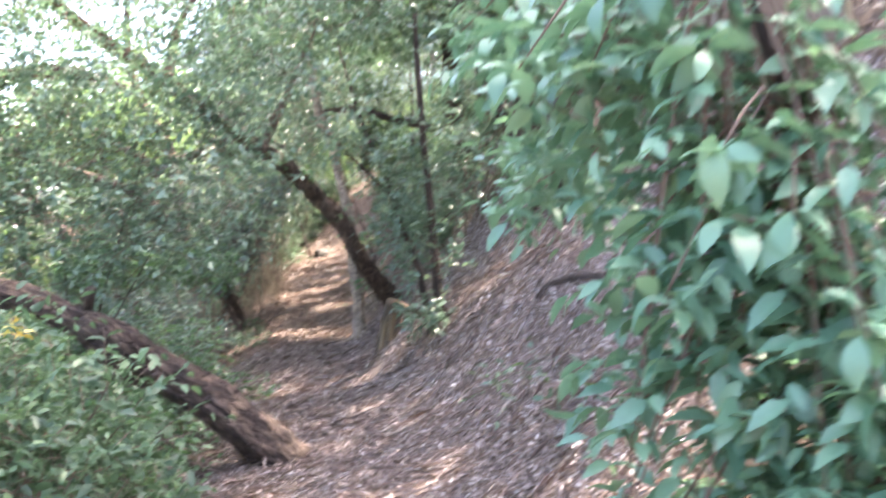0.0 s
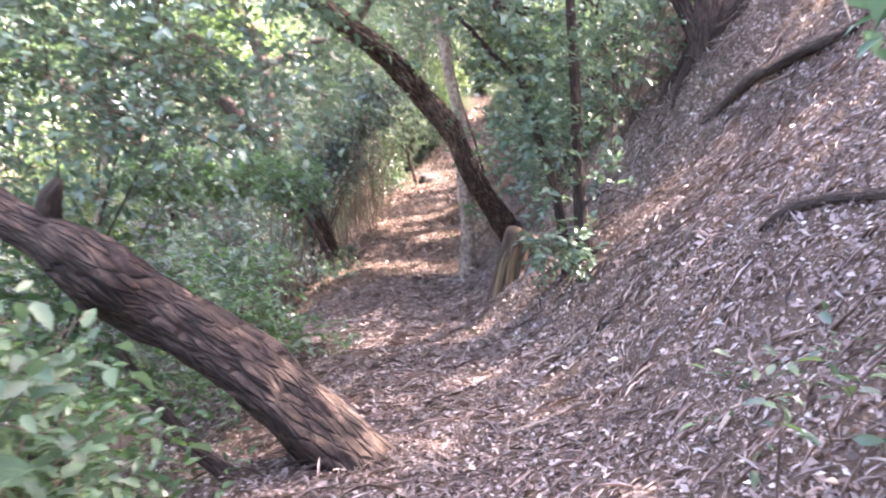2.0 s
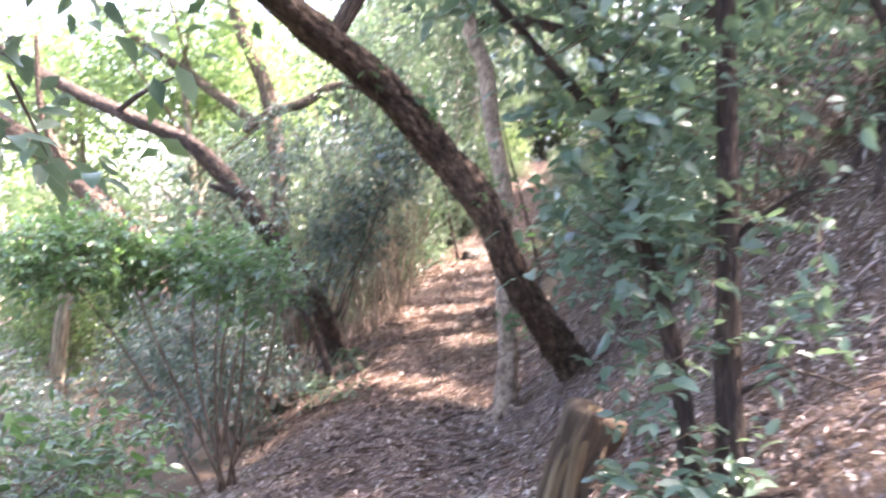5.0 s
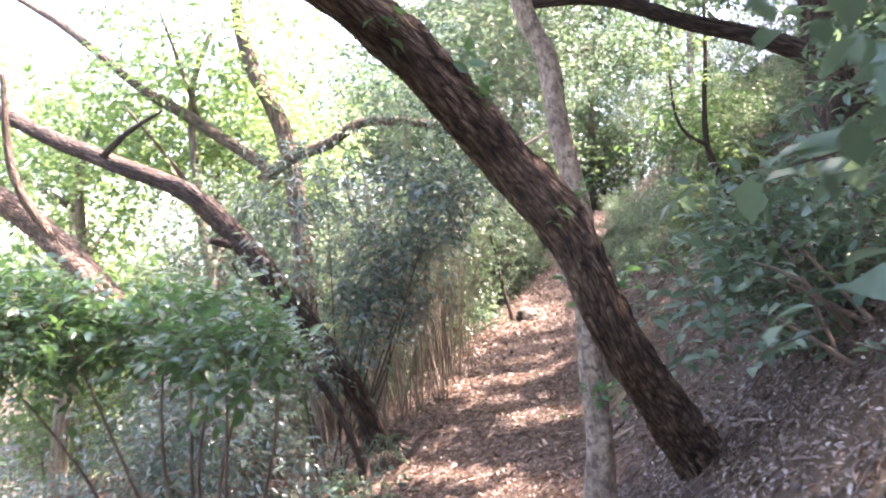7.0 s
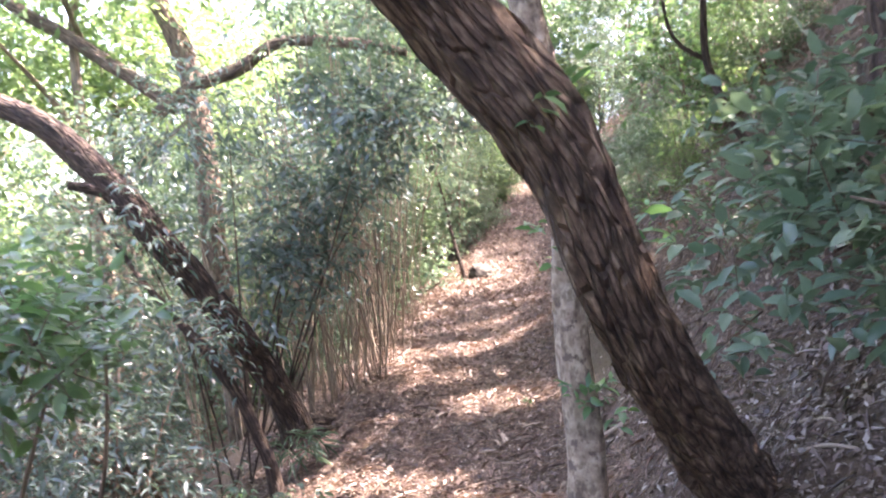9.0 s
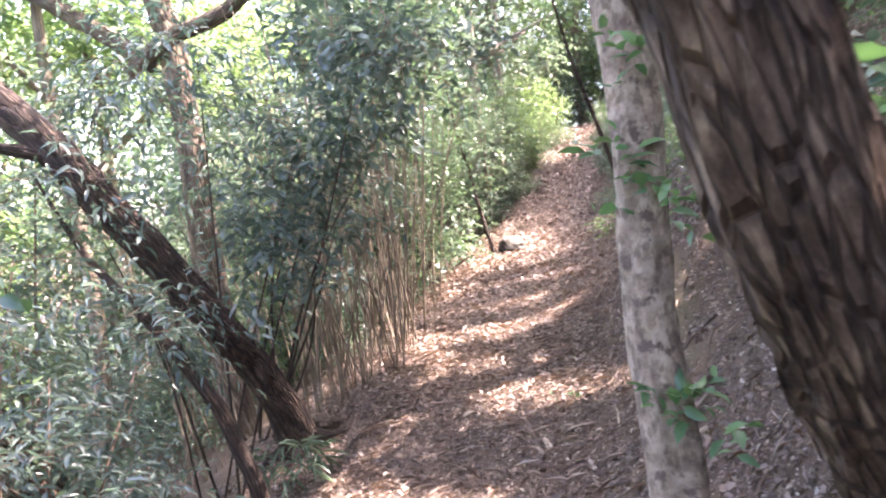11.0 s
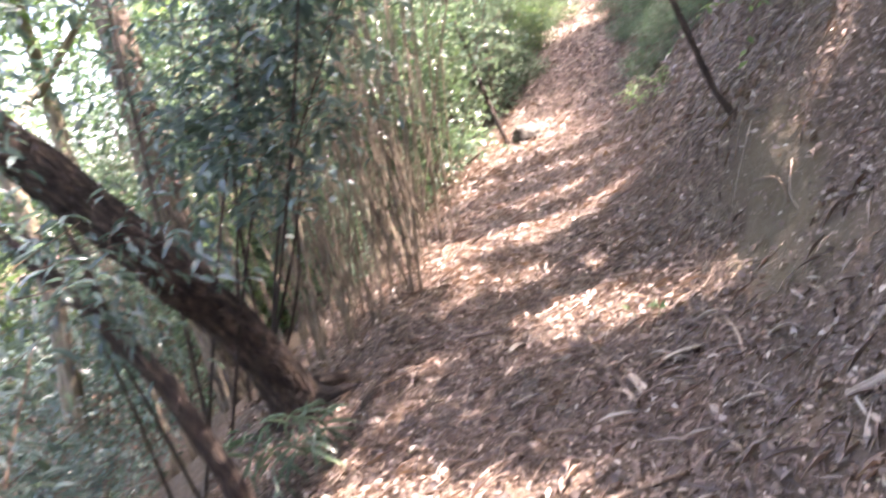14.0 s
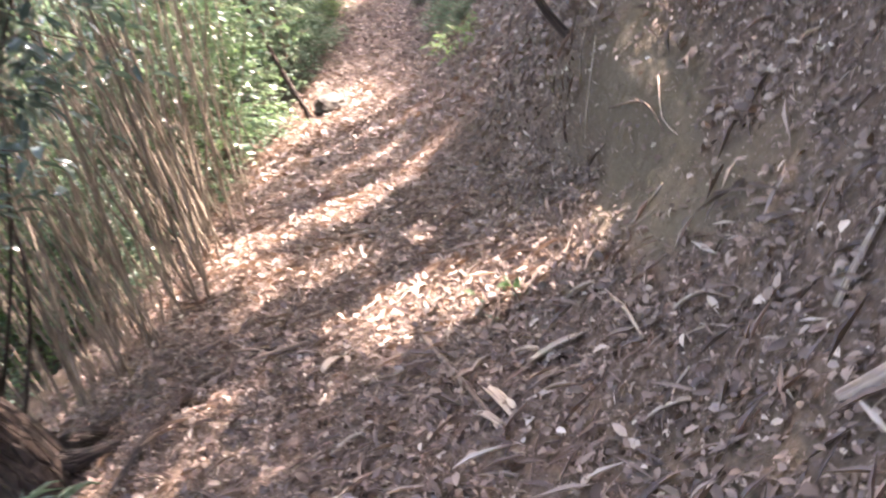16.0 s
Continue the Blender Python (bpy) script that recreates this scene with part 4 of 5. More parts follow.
def bark_strip(x, y, angle, length, width, tilt=0.1):
    """A curled strip of bleached bark with real thickness."""
    verts, faces, n = [], [], 7
    for i in range(n):
        s = (i / (n - 1) - 0.5) * length
        w = width * (0.45 + 0.55 * math.sin(math.pi * (i + 0.7) / (n + 0.4)))
        for c, h in ((-0.5, 0.35), (0, 0.0), (0.5, 0.35)):
            for th in (0, 0.004):
                verts.append((s, c * w, h * w + th + 0.012 * math.sin(3 * i / n)))
    for i in range(n - 1):
        a, b = i * 6, (i + 1) * 6
        faces += [(a, b, b + 2, a + 2), (a + 2, b + 2, b + 4, a + 4), (a + 1, a + 3, b + 3, b + 1), (a + 3, a + 5, b + 5, b + 3), (a, a + 1, b + 1, b), (a + 4, b + 4, b + 5, a + 5)]
    faces += [(0, 2, 3, 1), (2, 4, 5, 3), ((n - 1) * 6, (n - 1) * 6 + 1, (n - 1) * 6 + 3, (n - 1) * 6 + 2), ((n - 1) * 6 + 2, (n - 1) * 6 + 3, (n - 1) * 6 + 5, (n - 1) * 6 + 4)]
    uv = [(v[1] / width, v[0]) for v in verts]
    ob = new("bark_strip", mesh_from("bark_strip", verts, faces, DEADWOOD, uv))
    e = 0.1
    slope_x = (gz(x + e, y) - gz(x - e, y)) / (2 * e)
    ob.matrix_world = pose(x, y, gz(x, y) + 0.012, 0, -math.degrees(math.atan(slope_x)), math.degrees(angle)) @ pose(0, 0, 0, 0, math.degrees(tilt), 0)
    return tagged(ob, "bleached curled strip of bark on the leaf litter", "bark strip", "bark strips on the trail")


for q in ((-1.96, 15.99, 0.05, 0.2, 0.036), (-2.05, 16.1, -0.9, 0.13, 0.026), (-2.15, 15.86, 1.9, 0.2, 0.036), (-2.19, 15.8, 2.2, 0.12, 0.025), (-2.73, 16.52, 1.0, 0.11, 0.045), (-1.83, 16.21, -0.7, 0.13, 0.035), (-1.75, 15.48, -0.6, 0.14, 0.025), (0.1, 6.5, 0.2, 0.16, 0.025), (-0.02, 6.8, -0.6, 0.15, 0.02),
          (-2.62, 16.0, 0.6, 0.16, 0.02), (-1.6, 15.75, -0.8, 0.13, 0.022), (0.35, 5.6, 0.5, 0.14, 0.03), (0.2, 7.1, 0.4, 0.11, 0.025), (0.62, 7.9, 0.9, 0.12, 0.025), (-0.35, 7.6, 0.2, 0.14, 0.022), (0.75, 6.7, -0.3, 0.11, 0.025)):
    bark_strip(*q)

# ---- broad-leaved bush that hangs over the bank side ----
def broad_leaf_mesh():
    rows = [(0, 0.0), (0.12, 0.2), (0.3, 0.42), (0.52, 0.5), (0.75, 0.36), (0.92, 0.14), (1.0, 0.0)]
    verts, faces = [], []
    for s, w in rows:
        z = 0.1 * math.sin(s * 3) - 0.16 * s * s
        verts += [(s, -w * 0.5, z + 0.1 * w), (s, 0, z), (s, w * 0.5, z + 0.1 * w)]
    for i in range(len(rows) - 1):
        a, b = i * 3, i * 3 + 3
        faces += [(a, a + 1, b + 1, b), (a + 1, a + 2, b + 2, b + 1)]
    return mesh_from("leaf", verts, faces, LEAF_NEAR)


def broad_bush():
    rng = np.random.default_rng(31)
    lobes = np.array([(0.72, 2.05, 1.5, 0.36, 0.35, 0.5), (0.95, 1.95, 1.05, 0.36, 0.35, 0.42), (0.55, 2.25, 1.95, 0.45, 0.35, 0.2), (0.32, 2.9, 2.12, 0.35, 0.3, 0.16), (0.5, 2.15, 0.95, 0.16, 0.25, 0.2), (0.3, 3.0, 1.68, 0.16, 0.25, 0.16), (0.62, 2.15, 0.62, 0.3, 0.2, 0.12), (0.35, 3.8, 1.7, 0.25, 0.25, 0.22)])
    foot = np.array([1.15, 2.35, gz(1.15, 2.35)])
    ob = thing("broad_leaved_bush", foot, "bush with broad glossy pale-green leaves overhanging the trail", "bush")
    me = broad_leaf_mesh()
    vol = lobes[:, 3] * lobes[:, 4] * lobes[:, 5]
    pick = rng.choice(len(lobes), 80, p=(vol ** 0.6) / (vol ** 0.6).sum())
    trunk = [(0.0, 0, -0.1, 0.05), (-0.1, -0.1, 0.4, 0.045), (-0.25, -0.2, 1.0, 0.035), (-0.45, -0.2, 1.6, 0.02)]
    v, f, u = tube(trunk, 10, 0.06, 0.06, 0.1, 2)
    part("trunk", mesh_from("trunk", v.tolist(), f, BARK_DARK, u), ob)
    for i, k in enumerate(pick):
        d = rng.normal(size=3)
        d /= np.linalg.norm(d)
        c = lobes[k, :3] + lobes[k, 3:] * d * rng.random() ** 0.4 - foot
        s = np.array(trunk[1 + i % 3][:3])
        mid = (s + c) / 2 + np.array([0, 0, 0.1])
        v, f, u = tube(((*s, 0.009), (*mid, 0.006), (*c, 0.003)), 5, 0.12)
        part("twig", mesh_from("twig", v.tolist(), f, TWIG, u), ob)
        a0 = rng.random() * 6.3
        for j in range(6):
            a = a0 + j * 1.05 + rng.normal() * 0.2
            q = c + np.array([math.cos(a), math.sin(a), 0]) * 0.01 + rng.normal(size=3) * 0.015
            leaf = part("leaf", me, ob)
            size = rng.uniform(0.085, 0.14)
            leaf.matrix_local = pose(*q, rng.normal() * 22, 18 + rng.normal() * 28, math.degrees(a)) @ Matrix.Scale(size, 4)
    rel = [(l[0] - foot[0] + 0.12, l[1] - foot[1] + 0.2, l[2] - foot[2], *(l[3:] * np.array([1.0, 1.0, 1.0]))) for l in lobes]
    rear, _ = foliage("rear_leaves", rng, rel, 800, 5, 0.105, LEAF_REAR, LEAF_FINE, 0.42, 0.2, 0.35, 0.1, with_twigs=False)
    tagged(part("rear_leaves", rear, ob), kind="stuff")


broad_bush()

# ---- bushes along the trail ----
bush("low_bush", 41, (-2.2, 4.4), [(-1.75, 3.9, 0.5, 0.42, 0.5, 0.42), (-2.35, 4.3, 0.55, 0.6, 0.6, 0.5), (-1.8, 4.6, -0.05, 0.35, 0.45, 0.35), (-2.9, 4.7, 0.5, 0.7, 0.6, 0.6), (-1.55, 3.7, 0.05, 0.3, 0.35, 0.3)], 1300, 6, 0.078, LEAF_DEEP, "dense dark green bush on the downhill edge of the trail", LEAF_FINE, hollow=0.2, twig_len=0.25)
bush("trunkside_bush", 59, (-2.3, 5.6), [(-2.15, 5.5, 0.1, 0.35, 0.35, 0.22), (-2.5, 5.3, 0.22, 0.45, 0.4, 0.28), (-1.95, 5.9, -0.3, 0.3, 0.35, 0.18), (-2.9, 6.7, 0.4, 0.6, 0.5, 0.45), (-2.0, 5.0, -0.1, 0.35, 0.35, 0.25)], 620, 6, 0.075, LEAF_SPREAD, "low green bush under a leaning trunk", LEAF_FINE, stems=6, hollow=0.2, twig_len=0.22)
bush("edge_bush", 60, (-2.7, 8.7), [(-2.6, 8.3, 0.05, 0.4, 0.5, 0.28), (-2.25, 8.8, -0.12, 0.3, 0.4, 0.16), (-3.0, 9.2, 0.25, 0.5, 0.5, 0.32), (-2.5, 7.6, -0.15, 0.35, 0.4, 0.2)], 460, 6, 0.075, LEAF_SPREAD, "low leafy bush at the downhill trail edge", LEAF_FINE, stems=6, hollow=0.2, twig_len=0.22)
bush("overhanging_shrub", 42, (-3.3, 7.0), [(-2.0, 6.7, 2.0, 0.75, 0.7, 0.75), (-3.2, 6.8, 1.8, 1.0, 0.8, 0.9), (-2.6, 7.1, 2.9, 1.1, 0.9, 0.6), (-4.3, 7.4, 2.3, 1.1, 1.0, 1.1), (-1.55, 6.9, 2.7, 0.5, 0.6, 0.4), (-3.0, 7.4, 0.7, 0.8, 0.5, 0.6), (-4.0, 6.4, 3.6, 1.2, 1.0, 0.7), (-1.15, 7.3, 2.75, 0.5, 0.5, 0.3), (-1.9, 7.7, 3.5, 1.0, 0.8, 0.45), (-2.3, 6.4, 1.45, 0.55, 0.4, 0.4), (-1.8, 7.1, 2.4, 0.35, 0.35, 0.25)], 4800, 6, 0.07, LEAF_DULL, "tall shrub with small grey-green leaves over the slope", LEAF_FINE, stems=4, hollow=0.25, thick=0.012, stem_mat=BARK_DARK, twig_len=0.3)
bush("slope_bush", 43, (-3.6, 12.3), [(-3.3, 11.95, 1.02, 0.35, 0.3, 0.2), (-3.85, 12.5, 1.12, 0.5, 0.45, 0.22), (-4.9, 12.3, 1.12, 0.65, 0.6, 0.3)], 1000, 6, 0.085, LEAF_SPREAD, "spreading green bush below the trail edge", LEAF_FINE, stems=8, hollow=0.2, twig_len=0.24)
bush("bank_bush", 44, (-0.15, 12.1), [(-0.75, 12.9, 1.3, 0.3, 0.4, 0.28), (-0.4, 12.7, 1.5, 0.4, 0.45, 0.34), (-0.2, 13.1, 1.85, 0.55, 0.45, 0.4), (0.2, 12.2, 1.75, 0.45, 0.45, 0.35), (-0.25, 12.2, 1.2, 0.3, 0.35, 0.22), (-0.5, 13.6, 1.7, 0.4, 0.4, 0.4)], 380, 6, 0.11, LEAF_DULL, "broad-leaved bush with dull green leaves at the foot of the bank", LEAF_FINE, ratio=0.45, hollow=0.15, twig_len=0.3)
bush("bank_shrub", 55, (0.3, 11.0), [(0.42, 10.75, gb + 0.15, 0.3, 0.3, 0.4), (0.6, 10.85, gb + 0.7, 0.32, 0.3, 0.35), (0.12, 10.9, gb - 0.4, 0.28, 0.28, 0.22), (0.2, 11.0, gb + 0.9, 0.4, 0.35, 0.35), (0.0, 11.3, gb + 0.2, 0.4, 0.4, 0.4), (-0.15, 11.6, gb - 0.2, 0.35, 0.35, 0.35)], 480, 6, 0.085, LEAF_DULL, "leafy green shrub under a twin-stemmed tree on the bank", LEAF_FINE, stems=6, hollow=0.15, twig_len=0.25)
bush("slope_shrub", 56, (-5.2, 15.6), [(-5.0, 14.9, 0.55, 0.5, 0.4, 0.4), (-5.4, 15.6, 1.35, 0.6, 0.5, 0.5), (-5.9, 16.3, 2.1, 0.7, 0.6, 0.5), (-4.75, 14.6, 0.0, 0.4, 0.4, 0.35), (-5.6, 15.4, 0.6, 0.5, 0.5, 0.4)], 620, 6, 0.08, LEAF_GREY, "dense shrub with small blue-green leaves on the slope", LEAF_FINE, stems=6, hollow=0.15, twig_len=0.28, ratio=0.4)
bush("bank_sprig", 57, (-0.75, 15.75), [(-0.85, 15.6, 1.55, 0.18, 0.2, 0.12), (-0.7, 15.5, 1.75, 0.2, 0.2, 0.14), (-0.95, 15.75, 1.75, 0.14, 0.14, 0.1)], 34, 5, 0.075, LEAF_SPREAD, "leafy green sprig growing from the cut bank", LEAF_FINE, stems=3, category="plant", thick=0.006, twig_len=0.16)
bush("bank_thicket", 61, (-0.4, 18.7), [(-0.85, 18.6, 3.2, 0.55, 0.5, 0.5), (-0.4, 18.3, 2.9, 0.45, 0.5, 0.45), (-0.6, 19.2, 3.7, 0.6, 0.5, 0.45), (-0.1, 18.8, 3.4, 0.5, 0.5, 0.5)], 430, 6, 0.085, LEAF_SPREAD, "green leafy thicket on the upper bank", LEAF_FINE, stems=6, hollow=0.15, twig_len=0.26)
bush("fern_tuft", 58, (-1.95, 21.8), [(-1.95, 21.8, 1.3, 0.18, 0.18, 0.12)], 26, 5, 0.09, LEAF_BRIGHT, "small bright green tuft at the bank foot", LEAF_FINE, stems=2, category="plant", thick=0.005, twig_len=0.14, ratio=0.2)
bush("silvery_bush", 45, (-4.4, 14.4), [(-4.3, 14.3, -0.1, 0.6, 0.6, 0.5), (-5.0, 14.8, 0.1, 0.7, 0.6, 0.6), (-4.3, 15.1, 0.75, 0.35, 0.3, 0.35), (-4.9, 13.8, -0.2, 0.7, 0.6, 0.5), (-4.7, 14.6, 0.6, 0.5, 0.4, 0.4), (-5.2, 15.0, 1.0, 0.5, 0.4, 0.4), (-4.9, 13.9, 0.3, 0.7, 0.5, 0.4), (-4.2, 13.4, -0.1, 0.5, 0.4, 0.35)], 900, 6, 0.095, LEAF_SILVER, "loose shrub with narrow silvery leaves below the trail", LEAF_FINE, ratio=0.24, droop=0.45, hollow=0.15)
bush("drooping_shrub", 53, (-4.3, 16.0), [(-4.35, 15.7, 0.85, 0.4, 0.35, 0.3), (-4.7, 15.4, 1.6, 0.5, 0.35, 0.4), (-4.2, 16.9, 1.9, 0.5, 0.4, 0.5), (-3.8, 17.2, 1.55, 0.35, 0.35, 0.35), (-4.9, 16.2, 2.5, 0.6, 0.5, 0.5)], 380, 6, 0.1, LEAF_SILVER, "loose shrub with drooping narrow grey leaves over a trunk", LEAF_FINE, stems=5, ratio=0.28, droop=0.45, hollow=0.1, thick=0.01, stem_mat=BARK_DARK)
bush("spray_shrub", 54, (-4.5, 17.3), [(-4.35, 16.9, 1.45, 0.4, 0.3, 0.28), (-3.95, 16.8, 1.25, 0.32, 0.3, 0.2), (-3.9, 17.0, 1.85, 0.4, 0.3, 0.25), (-3.5, 16.7, 2.05, 0.35, 0.3, 0.2), (-4.25, 17.0, 0.95, 0.3, 0.3, 0.16), (-2.9, 16.0, 2.4, 0.5, 0.4, 0.22), (-3.4, 16.4, 2.55, 0.5, 0.4, 0.25)], 430, 6, 0.1, LEAF_SILVER, "shrub with dark blue-green leaf sprays hanging before the canes", LEAF_FINE, stems=6, ratio=0.4, droop=0.3, hollow=0.1, thick=0.012, stem_mat=BARK_DARK)
bush("yellowing_sprig", 46, (-2.0, 4.0), [(-2.0, 3.95, 1.02, 0.1, 0.08, 0.06)], 4, 5, 0.045, LEAF_YELLOW, "small sprig of yellowed leaves", LEAF_FINE, stems=1, category="sprig", thick=0.005, twig_len=0.08)
bush("trail_shoot", 47, (-2.07, 16.5), [(-2.07, 16.5, 0.1, 0.1, 0.1, 0.06)], 9, 4, 0.05, LEAF_SHRUB, "small green shoot growing on the trail", LEAF_FINE, stems=2, category="plant", thick=0.004, twig_len=0.08)
bush("edge_shoot", 48, (-3.3, 14.3), [(-3.4, 14.4, -0.2, 0.35, 0.3, 0.12)], 60, 5, 0.07, LEAF_SHRUB, "low leafy shoots at the trail edge", LEAF_FINE, stems=3, category="plant", thick=0.006, twig_len=0.15)
bush("grass_tuft", 49, (-3.75, 15.9), [(-3.75, 15.9, -0.1, 0.16, 0.16, 0.1)], 26, 4, 0.16, LEAF_GREY, "tuft of narrow green blades at a trunk foot", LEAF_FINE, stems=1, category="grass tuft", thick=0.004, ratio=0.1, droop=0.5, twig_len=0.1)
bush("bank_shoot", 50, (0.45, 4.7), [(0.45, 4.7, 0.62, 0.3, 0.3, 0.1)], 24, 4, 0.06, LEAF_SHRUB, "small green shoots on the bank", LEAF_FINE, stems=2, category="plant", thick=0.005, twig_len=0.12)
bush("stump_shoot", 51, (-0.3, 8.75), [(-0.35, 8.55, 0.68, 0.16, 0.12, 0.1), (-0.18, 8.5, 0.62, 0.14, 0.12, 0.1), (-0.3, 8.6, 0.5, 0.12, 0.1, 0.06)], 55, 5, 0.085, LEAF_DULL, "grey-green shoots round the stump", LEAF_FINE, stems=3, category="plant", thick=0.006, twig_len=0.14)

# ---- bamboo ----
def bamboo(seed, count, centre, spread, label, height=(1.9, 2.9), lean=-6.0, leaf_z=2.3, leafy=2.4):
    rng = np.random.default_rng(seed)
    cx, cy = centre
    ob = thing("bamboo_clump", (cx, cy, gz(cx, cy)), label, "bamboo", "bamboo beside the trail")
    kinds = []
    for k in range(4):
        b = rng.normal(size=2) * 0.04
        line = []
        for i in range(13):
            s = i / 12
            line.append((b[0] * s * s * 2, b[1] * s * s * 2, s, (0.006 - 0.003 * s) * (1.22 if i % 2 == 0 else 0.95)))
        v, f, u = tube(line, 6, 0.2)
        kinds.append(mesh_from("cane", v.tolist(), f, CANE, u * np.array([1, 3])))
    for i in range(count):
        x, y = cx + rng.uniform(-1, 1) * spread[0], cy + rng.uniform(-1, 1) * spread[1]
        if i % 3:
            x, y = cx + spread[0] * math.sin(i // 7 * 2.4) * 0.8 + rng.normal() * 0.06, cy + spread[1] * math.cos(i // 7 * 1.7) * 0.8 + rng.normal() * 0.1
        h = rng.uniform(*height)
        c = part("cane", kinds[i % 4], ob)
        w = rng.uniform(0.6, 1.7)
        c.matrix_local = pose(x - cx, y - cy, gz(x, y) - gz(cx, cy) - 0.05, rng.normal() * 7, lean + rng.normal() * 7.5, rng.uniform(0, 360) * 0) @ pose(0, 0, 0, 0, 0, rng.uniform(-30, 30)) @ Matrix.Diagonal((w, w, h, 1))
    top = [(-0.3, 0, leaf_z, spread[0] + 0.35, spread[1] + 0.3, 0.65), (-0.25, 0, leaf_z - 0.55, spread[0] + 0.1, spread[1], 0.4)]
    me, _ = foliage("leaves", rng, top, int(count * leafy), 6, 0.11, LEAF_GREY, LEAF_FINE, 0.26, 0.25, 0.45, 0.1, with_twigs=False)
    tagged(part("leaves", me, ob), kind="stuff")


bamboo(61, 80, (-3.95, 18.6), (0.38, 1.0), "clump of dry tan bamboo canes standing beside the trail", (2.2, 4.2), leaf_z=3.3, leafy=1.8)
bamboo(62, 55, (-4.75, 18.3), (0.6, 1.1), "clump of thin grey bamboo canes behind the trail edge", (1.6, 2.6))
bamboo(63, 60, (-4.7, 21.0), (0.6, 1.3), "farther clump of leafy bamboo canes", (1.8, 3.0))

# ---- undergrowth and far trees ----
def shrub_kind(name, seed, mat, label, leaf, ratio, twigs, lobes, group):
    rng = np.random.default_rng(seed)
    ob = thing(name, (0, 0, -60), label, "shrub", group)
    me, tw = foliage("leaves", rng, lobes, twigs, 6, leaf, mat, LEAF_PLAIN, ratio, 0.35, 0.25, 0.2)
    tagged(part("leaves", me, ob), kind="stuff")
    tagged(part("twig_tangle", tw, ob), kind="stuff")
    for i in range(5):
        l = lobes[i % len(lobes)]
        tip = np.array(l[:3]) + rng.uniform(-0.4, 0.6, 3) * np.array(l[3:])
        v, f, u = tube(((rng.uniform(-.15, .15), rng.uniform(-.15, .15), -0.4, 0.03), (*(tip * 0.5 + rng.uniform(-.15, .15, 3)), 0.022), (*tip, 0.008)), 6, 0.25, 0.06)
        part("stem", mesh_from("stem", v.tolist(), f, TWIG, u), ob)
    return ob


LOBES_TALL = [(0, 0, 1.2, 0.9, 0.9, 0.9), (0.5, 0.3, 2.2, 0.9, 0.8, 0.8), (-0.5, -0.2, 2.0, 0.8, 0.9, 0.8), (0.1, -0.4, 3.1, 0.8, 0.8, 0.6), (0.2, 0.4, 0.5, 0.9, 0.9, 0.5)]
LOBES_LOW = [(0, 0, 0.6, 0.9, 0.9, 0.6), (0.6, 0.3, 0.8, 0.7, 0.7, 0.6), (-0.6, 0.1, 0.7, 0.7, 0.8, 0.6), (0.0, -0.4, 1.3, 0.7, 0.7, 0.5)]
KINDS = {
    "g": shrub_kind("understorey_shrub", 71, LEAF_GREY, "tall grey-green undergrowth shrub with small leaves", 0.095, 0.42, 1250, LOBES_TALL, "grey-green undergrowth"),
    "d": shrub_kind("dark_shrub", 72, LEAF_SHRUB, "tall dark green undergrowth shrub", 0.1, 0.45, 1250, LOBES_TALL, "dark green undergrowth"),
    "b": shrub_kind("sunlit_shrub", 73, LEAF_BRIGHT, "tall shrub with sunlight put into its bright yellow-green leaf colour", 0.11, 0.45, 1050, LOBES_TALL, "bright undergrowth"),
    "s": shrub_kind("pale_low_shrub", 75, LEAF_SILVER, "low pale silvery-green shrub on the slope", 0.09, 0.4, 700, LOBES_LOW, "sunlit low undergrowth"),
    "l": shrub_kind("low_shrub", 74, LEAF_SHRUB, "low dark green shrub on the slope", 0.085, 0.42, 900, LOBES_LOW, "low undergrowth"),
}
rngs = np.random.default_rng(77)
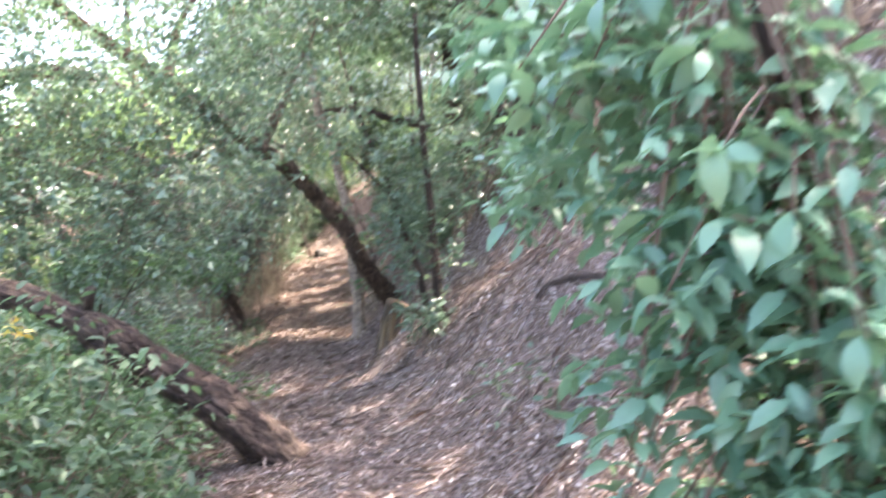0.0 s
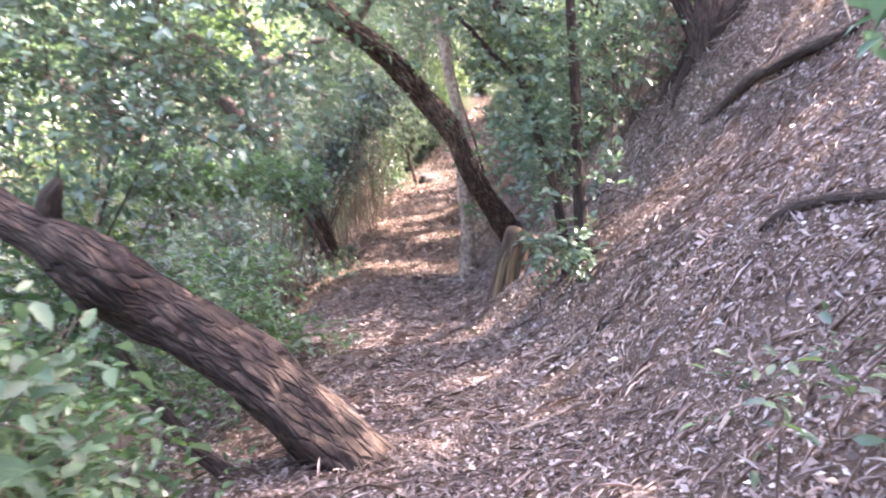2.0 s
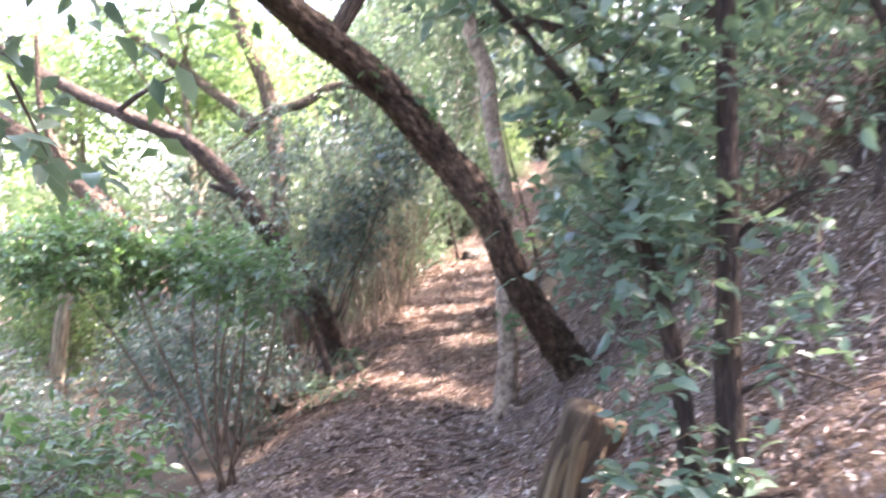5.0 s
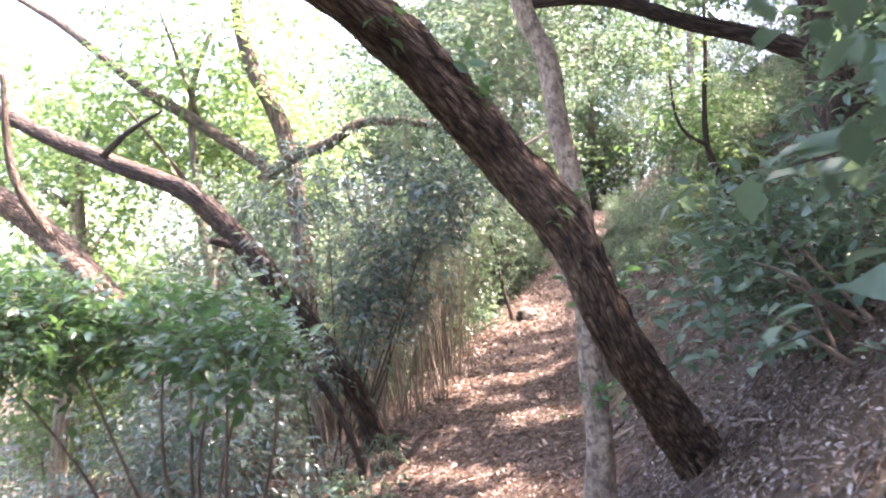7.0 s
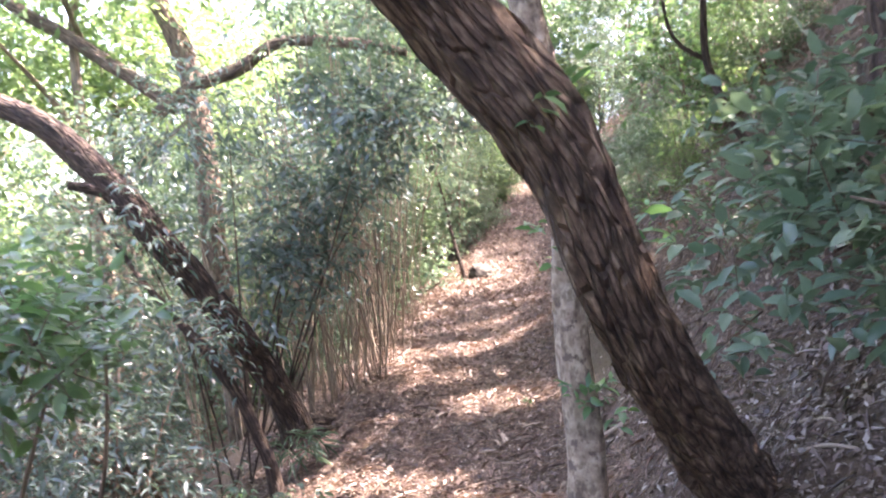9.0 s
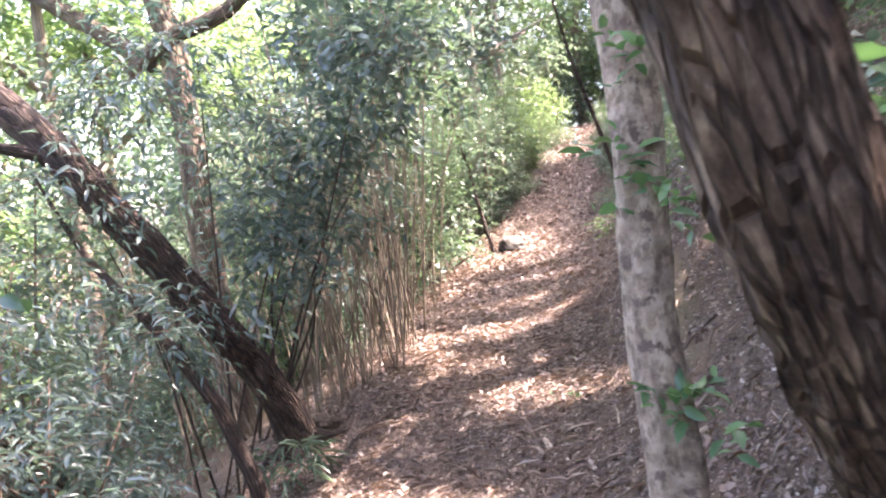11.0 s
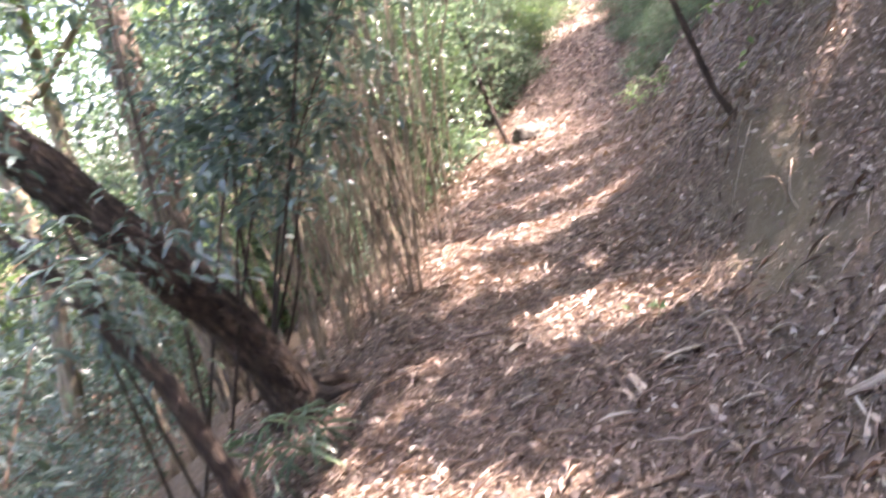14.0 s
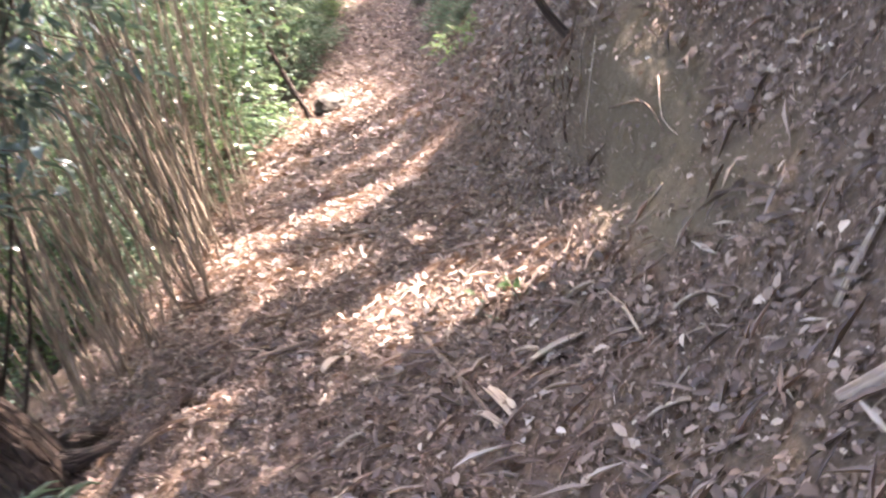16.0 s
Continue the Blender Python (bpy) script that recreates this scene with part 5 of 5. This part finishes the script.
PLANTS = [
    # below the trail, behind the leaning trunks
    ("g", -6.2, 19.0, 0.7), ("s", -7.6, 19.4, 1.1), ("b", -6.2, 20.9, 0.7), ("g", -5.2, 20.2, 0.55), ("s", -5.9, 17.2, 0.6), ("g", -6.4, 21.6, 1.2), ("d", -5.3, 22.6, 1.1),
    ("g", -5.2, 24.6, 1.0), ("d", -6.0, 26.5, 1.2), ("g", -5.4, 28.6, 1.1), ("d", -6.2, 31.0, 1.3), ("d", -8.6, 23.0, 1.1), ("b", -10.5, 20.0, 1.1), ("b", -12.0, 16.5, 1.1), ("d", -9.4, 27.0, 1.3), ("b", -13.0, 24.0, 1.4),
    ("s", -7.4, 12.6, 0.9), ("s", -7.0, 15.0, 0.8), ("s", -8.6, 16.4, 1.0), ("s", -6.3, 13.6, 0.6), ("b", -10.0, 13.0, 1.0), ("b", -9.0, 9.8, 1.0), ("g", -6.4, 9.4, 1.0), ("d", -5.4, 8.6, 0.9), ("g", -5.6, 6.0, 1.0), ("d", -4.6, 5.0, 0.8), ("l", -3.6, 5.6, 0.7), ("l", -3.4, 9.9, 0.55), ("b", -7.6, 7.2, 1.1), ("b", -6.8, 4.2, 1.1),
    # along the far trail
    ("g", -5.3, 33.5, 1.3), ("g", -3.2, 38.6, 1.2), ("b", -4.6, 38.0, 1.4), ("d", -0.9, 31.4, 0.6), ("l", -1.5, 26.9, 0.6), ("l", -0.7, 24.2, 0.6), ("d", -6.8, 36.0, 1.4), ("g", -2.5, 40.0, 1.5), ("d", -6.0, 41.0, 1.6),
    # on the bank
    ("l", -0.8, 21.2, 0.5), ("l", -1.0, 19.8, 0.35), ("l", -0.9, 23.0, 0.5), ("l", 0.1, 17.9, 0.5), ("d", -0.1, 20.6, 0.3), ("g", 0.7, 19.8, 0.35), ("l", -1.3, 28.0, 0.5), ("l", -1.6, 24.6, 0.4), ("d", 1.3, 18.8, 0.45), ("b", -0.75, 17.6, 0.22), ("d", 1.0, 17.4, 0.4), ("b", -0.3, 18.9, 0.25), ("b", -0.2, 26.0, 0.5), ("l", -1.2, 25.8, 0.5), ("d", 0.3, 21.8, 0.4), ("l", -0.05, 15.3, 0.35), ("l", -0.35, 14.5, 0.3), ("d", 2.6, 16.5, 0.7), ("d", 1.9, 15.2, 0.5), ("g", 2.7, 13.4, 0.5), ("b", 1.6, 23.5, 0.7), ("g", 0.2, 27.5, 0.8), ("d", 2.0, 28.0, 1.0), ("d", 0.8, 29.6, 0.8),
    ("l", -1.35, 22.6, 0.3), ("l", -1.85, 23.8, 0.34), ("l", -1.9, 26.6, 0.4), ("l", -1.8, 29.2, 0.45), ("l", -1.9, 30.8, 0.45), ("g", -4.1, 36.4, 1.1), ("b", -2.8, 37.4, 1.2), ("g", -1.9, 35.6, 0.9), ("g", -4.7, 35.0, 0.8), ("l", -4.25, 28.5, 0.5), ("l", -4.05, 30.5, 0.5), ("l", -3.95, 32.2, 0.5), ("l", -2.25, 28.6, 0.3), ("l", -2.35, 30.6, 0.35), ("l", -2.45, 32.4, 0.4), ("g", -4.6, 27.6, 0.6), ("b", -4.4, 30.4, 0.6), ("b", -4.3, 32.4, 0.6),
    ("d", 3.4, 14.0, 1.0), ("b", 4.6, 17.5, 1.1), ("d", 4.6, 11.8, 1.0), ("g", 5.4, 14.8, 1.1),
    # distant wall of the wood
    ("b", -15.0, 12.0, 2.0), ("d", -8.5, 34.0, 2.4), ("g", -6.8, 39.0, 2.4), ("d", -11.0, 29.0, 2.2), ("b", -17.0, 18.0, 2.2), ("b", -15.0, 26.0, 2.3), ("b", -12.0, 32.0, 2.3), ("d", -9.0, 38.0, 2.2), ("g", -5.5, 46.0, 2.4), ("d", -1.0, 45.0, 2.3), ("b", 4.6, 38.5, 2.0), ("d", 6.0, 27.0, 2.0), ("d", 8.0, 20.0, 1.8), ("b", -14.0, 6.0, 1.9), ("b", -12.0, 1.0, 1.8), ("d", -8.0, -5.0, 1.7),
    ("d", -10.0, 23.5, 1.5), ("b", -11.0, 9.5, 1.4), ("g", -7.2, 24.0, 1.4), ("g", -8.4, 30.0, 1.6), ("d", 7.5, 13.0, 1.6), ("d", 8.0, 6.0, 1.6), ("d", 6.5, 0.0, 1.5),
    # behind the start and up the hill
    ("d", -1.5, -7.0, 1.0), ("g", 1.5, -7.6, 1.1), ("d", 5.6, 3.0, 1.0), ("d", 6.0, 7.0, 1.2),
]
for kind, x, y, s in PLANTS:
    m = pose(x, y, gz(x, y) - 0.05, 0, 0, rngs.uniform(0, 360)) @ Matrix.Diagonal((s, s, s * rngs.uniform(0.85, 1.1), 1))
    copy_thing(KINDS[kind], m)
for ob in KINDS.values():
    for o in (*ob.children_recursive, ob):
        bpy.data.objects.remove(o)

# trees with x > 0 and y < 14 are added to block the sun
FAR_TREES = [(5.6, 8.6, 0.13, 0.1), (-0.6, 29.5, 0.12, 0.1), (-4.7, 28.5, 0.12, -0.2), (-5.6, 34.0, 0.14, 0.0), (-4.9, 31.0, 0.12, 0.1), (-6.9, 18.5, 0.10, -0.5), (-7.6, 20.5, 0.13, -0.9), (-9.4, 18.5, 0.14, 0.2), (-11.5, 22.0, 0.16, -0.4), (-10.5, 12.0, 0.14, -0.5), (-8.2, 8.0, 0.13, -0.2), (-6.2, 3.0, 0.14, 0.1), (-6.8, 25.0, 0.13, 0.3), (3.8, 31.0, 0.10, 0.2), (8.0, 21.0, 0.13, -0.2), (-6.8, 31.5, 0.15, 0.2), (-3.4, 37.0, 0.16, 0.1), (3.2, 9.0, 0.16, -0.3), (2.4, 5.4, 0.13, -0.4), (3.6, 2.9, 0.12, -0.2), (4.5, 11.5, 0.13, -0.6), (2.9, 13.2, 0.12, -0.8), (2.4, 7.4, 0.1, -0.8), (9.0, 25.5, 0.14, -0.6)]
rngt = np.random.default_rng(91)
for i, (x, y, r, lean) in enumerate(FAR_TREES):
    z = gz(x, y)
    h = rngt.uniform(5.5, 7.0)
    line = [(x, y, z - 0.2, r * 1.5), (x + lean * 0.05, y, z + 0.3, r)]
    line += [(x + lean * q + rngt.normal() * 0.12, y + rngt.normal() * 0.12, z + h * q, r * (1 - 0.6 * q)) for q in (0.3, 0.6, 0.85, 1.0)]
    limbs = []
    for q in (0.45, 0.62, 0.8):
        a = rngt.uniform(0, 6.3)
        bx, by, bz = x + lean * q, y, z + h * q
        limbs.append([(bx, by, bz, r * 0.4), (bx + math.cos(a) * 0.8, by + math.sin(a) * 0.8, bz + 0.5, r * 0.3), (bx + math.cos(a) * 1.7, by + math.sin(a) * 1.7, bz + 1.0, r * 0.12)])
    crown = [(x + lean + rngt.normal() * 0.8, y + rngt.normal() * 0.8, z + h + rngt.uniform(-0.9, 0.6), 1.5, 1.5, 0.9) for _ in range(3)]
    # downhill crowns take the leaf colour that has sunlight in it
    sun_tinted = x < -5.5 and y < 24
    tree("woodland_tree", 100 + i, line, BARK_GREY, "tall tree down the slope, sunlight put into its thin bright crown colour" if sun_tinted else "tall tree with grey-brown bark, added as backdrop and to shade the trail", limbs, crown, (1500 if y < 6 else 850) if x > 0 and y < 14 else 1900 if y > 22 else 1000, 0.13,
         LEAF_BRIGHT if sun_tinted else LEAF_SHRUB, 12, 0.2, 0.05, 0.08, group="trees round the trail", with_twigs=False)
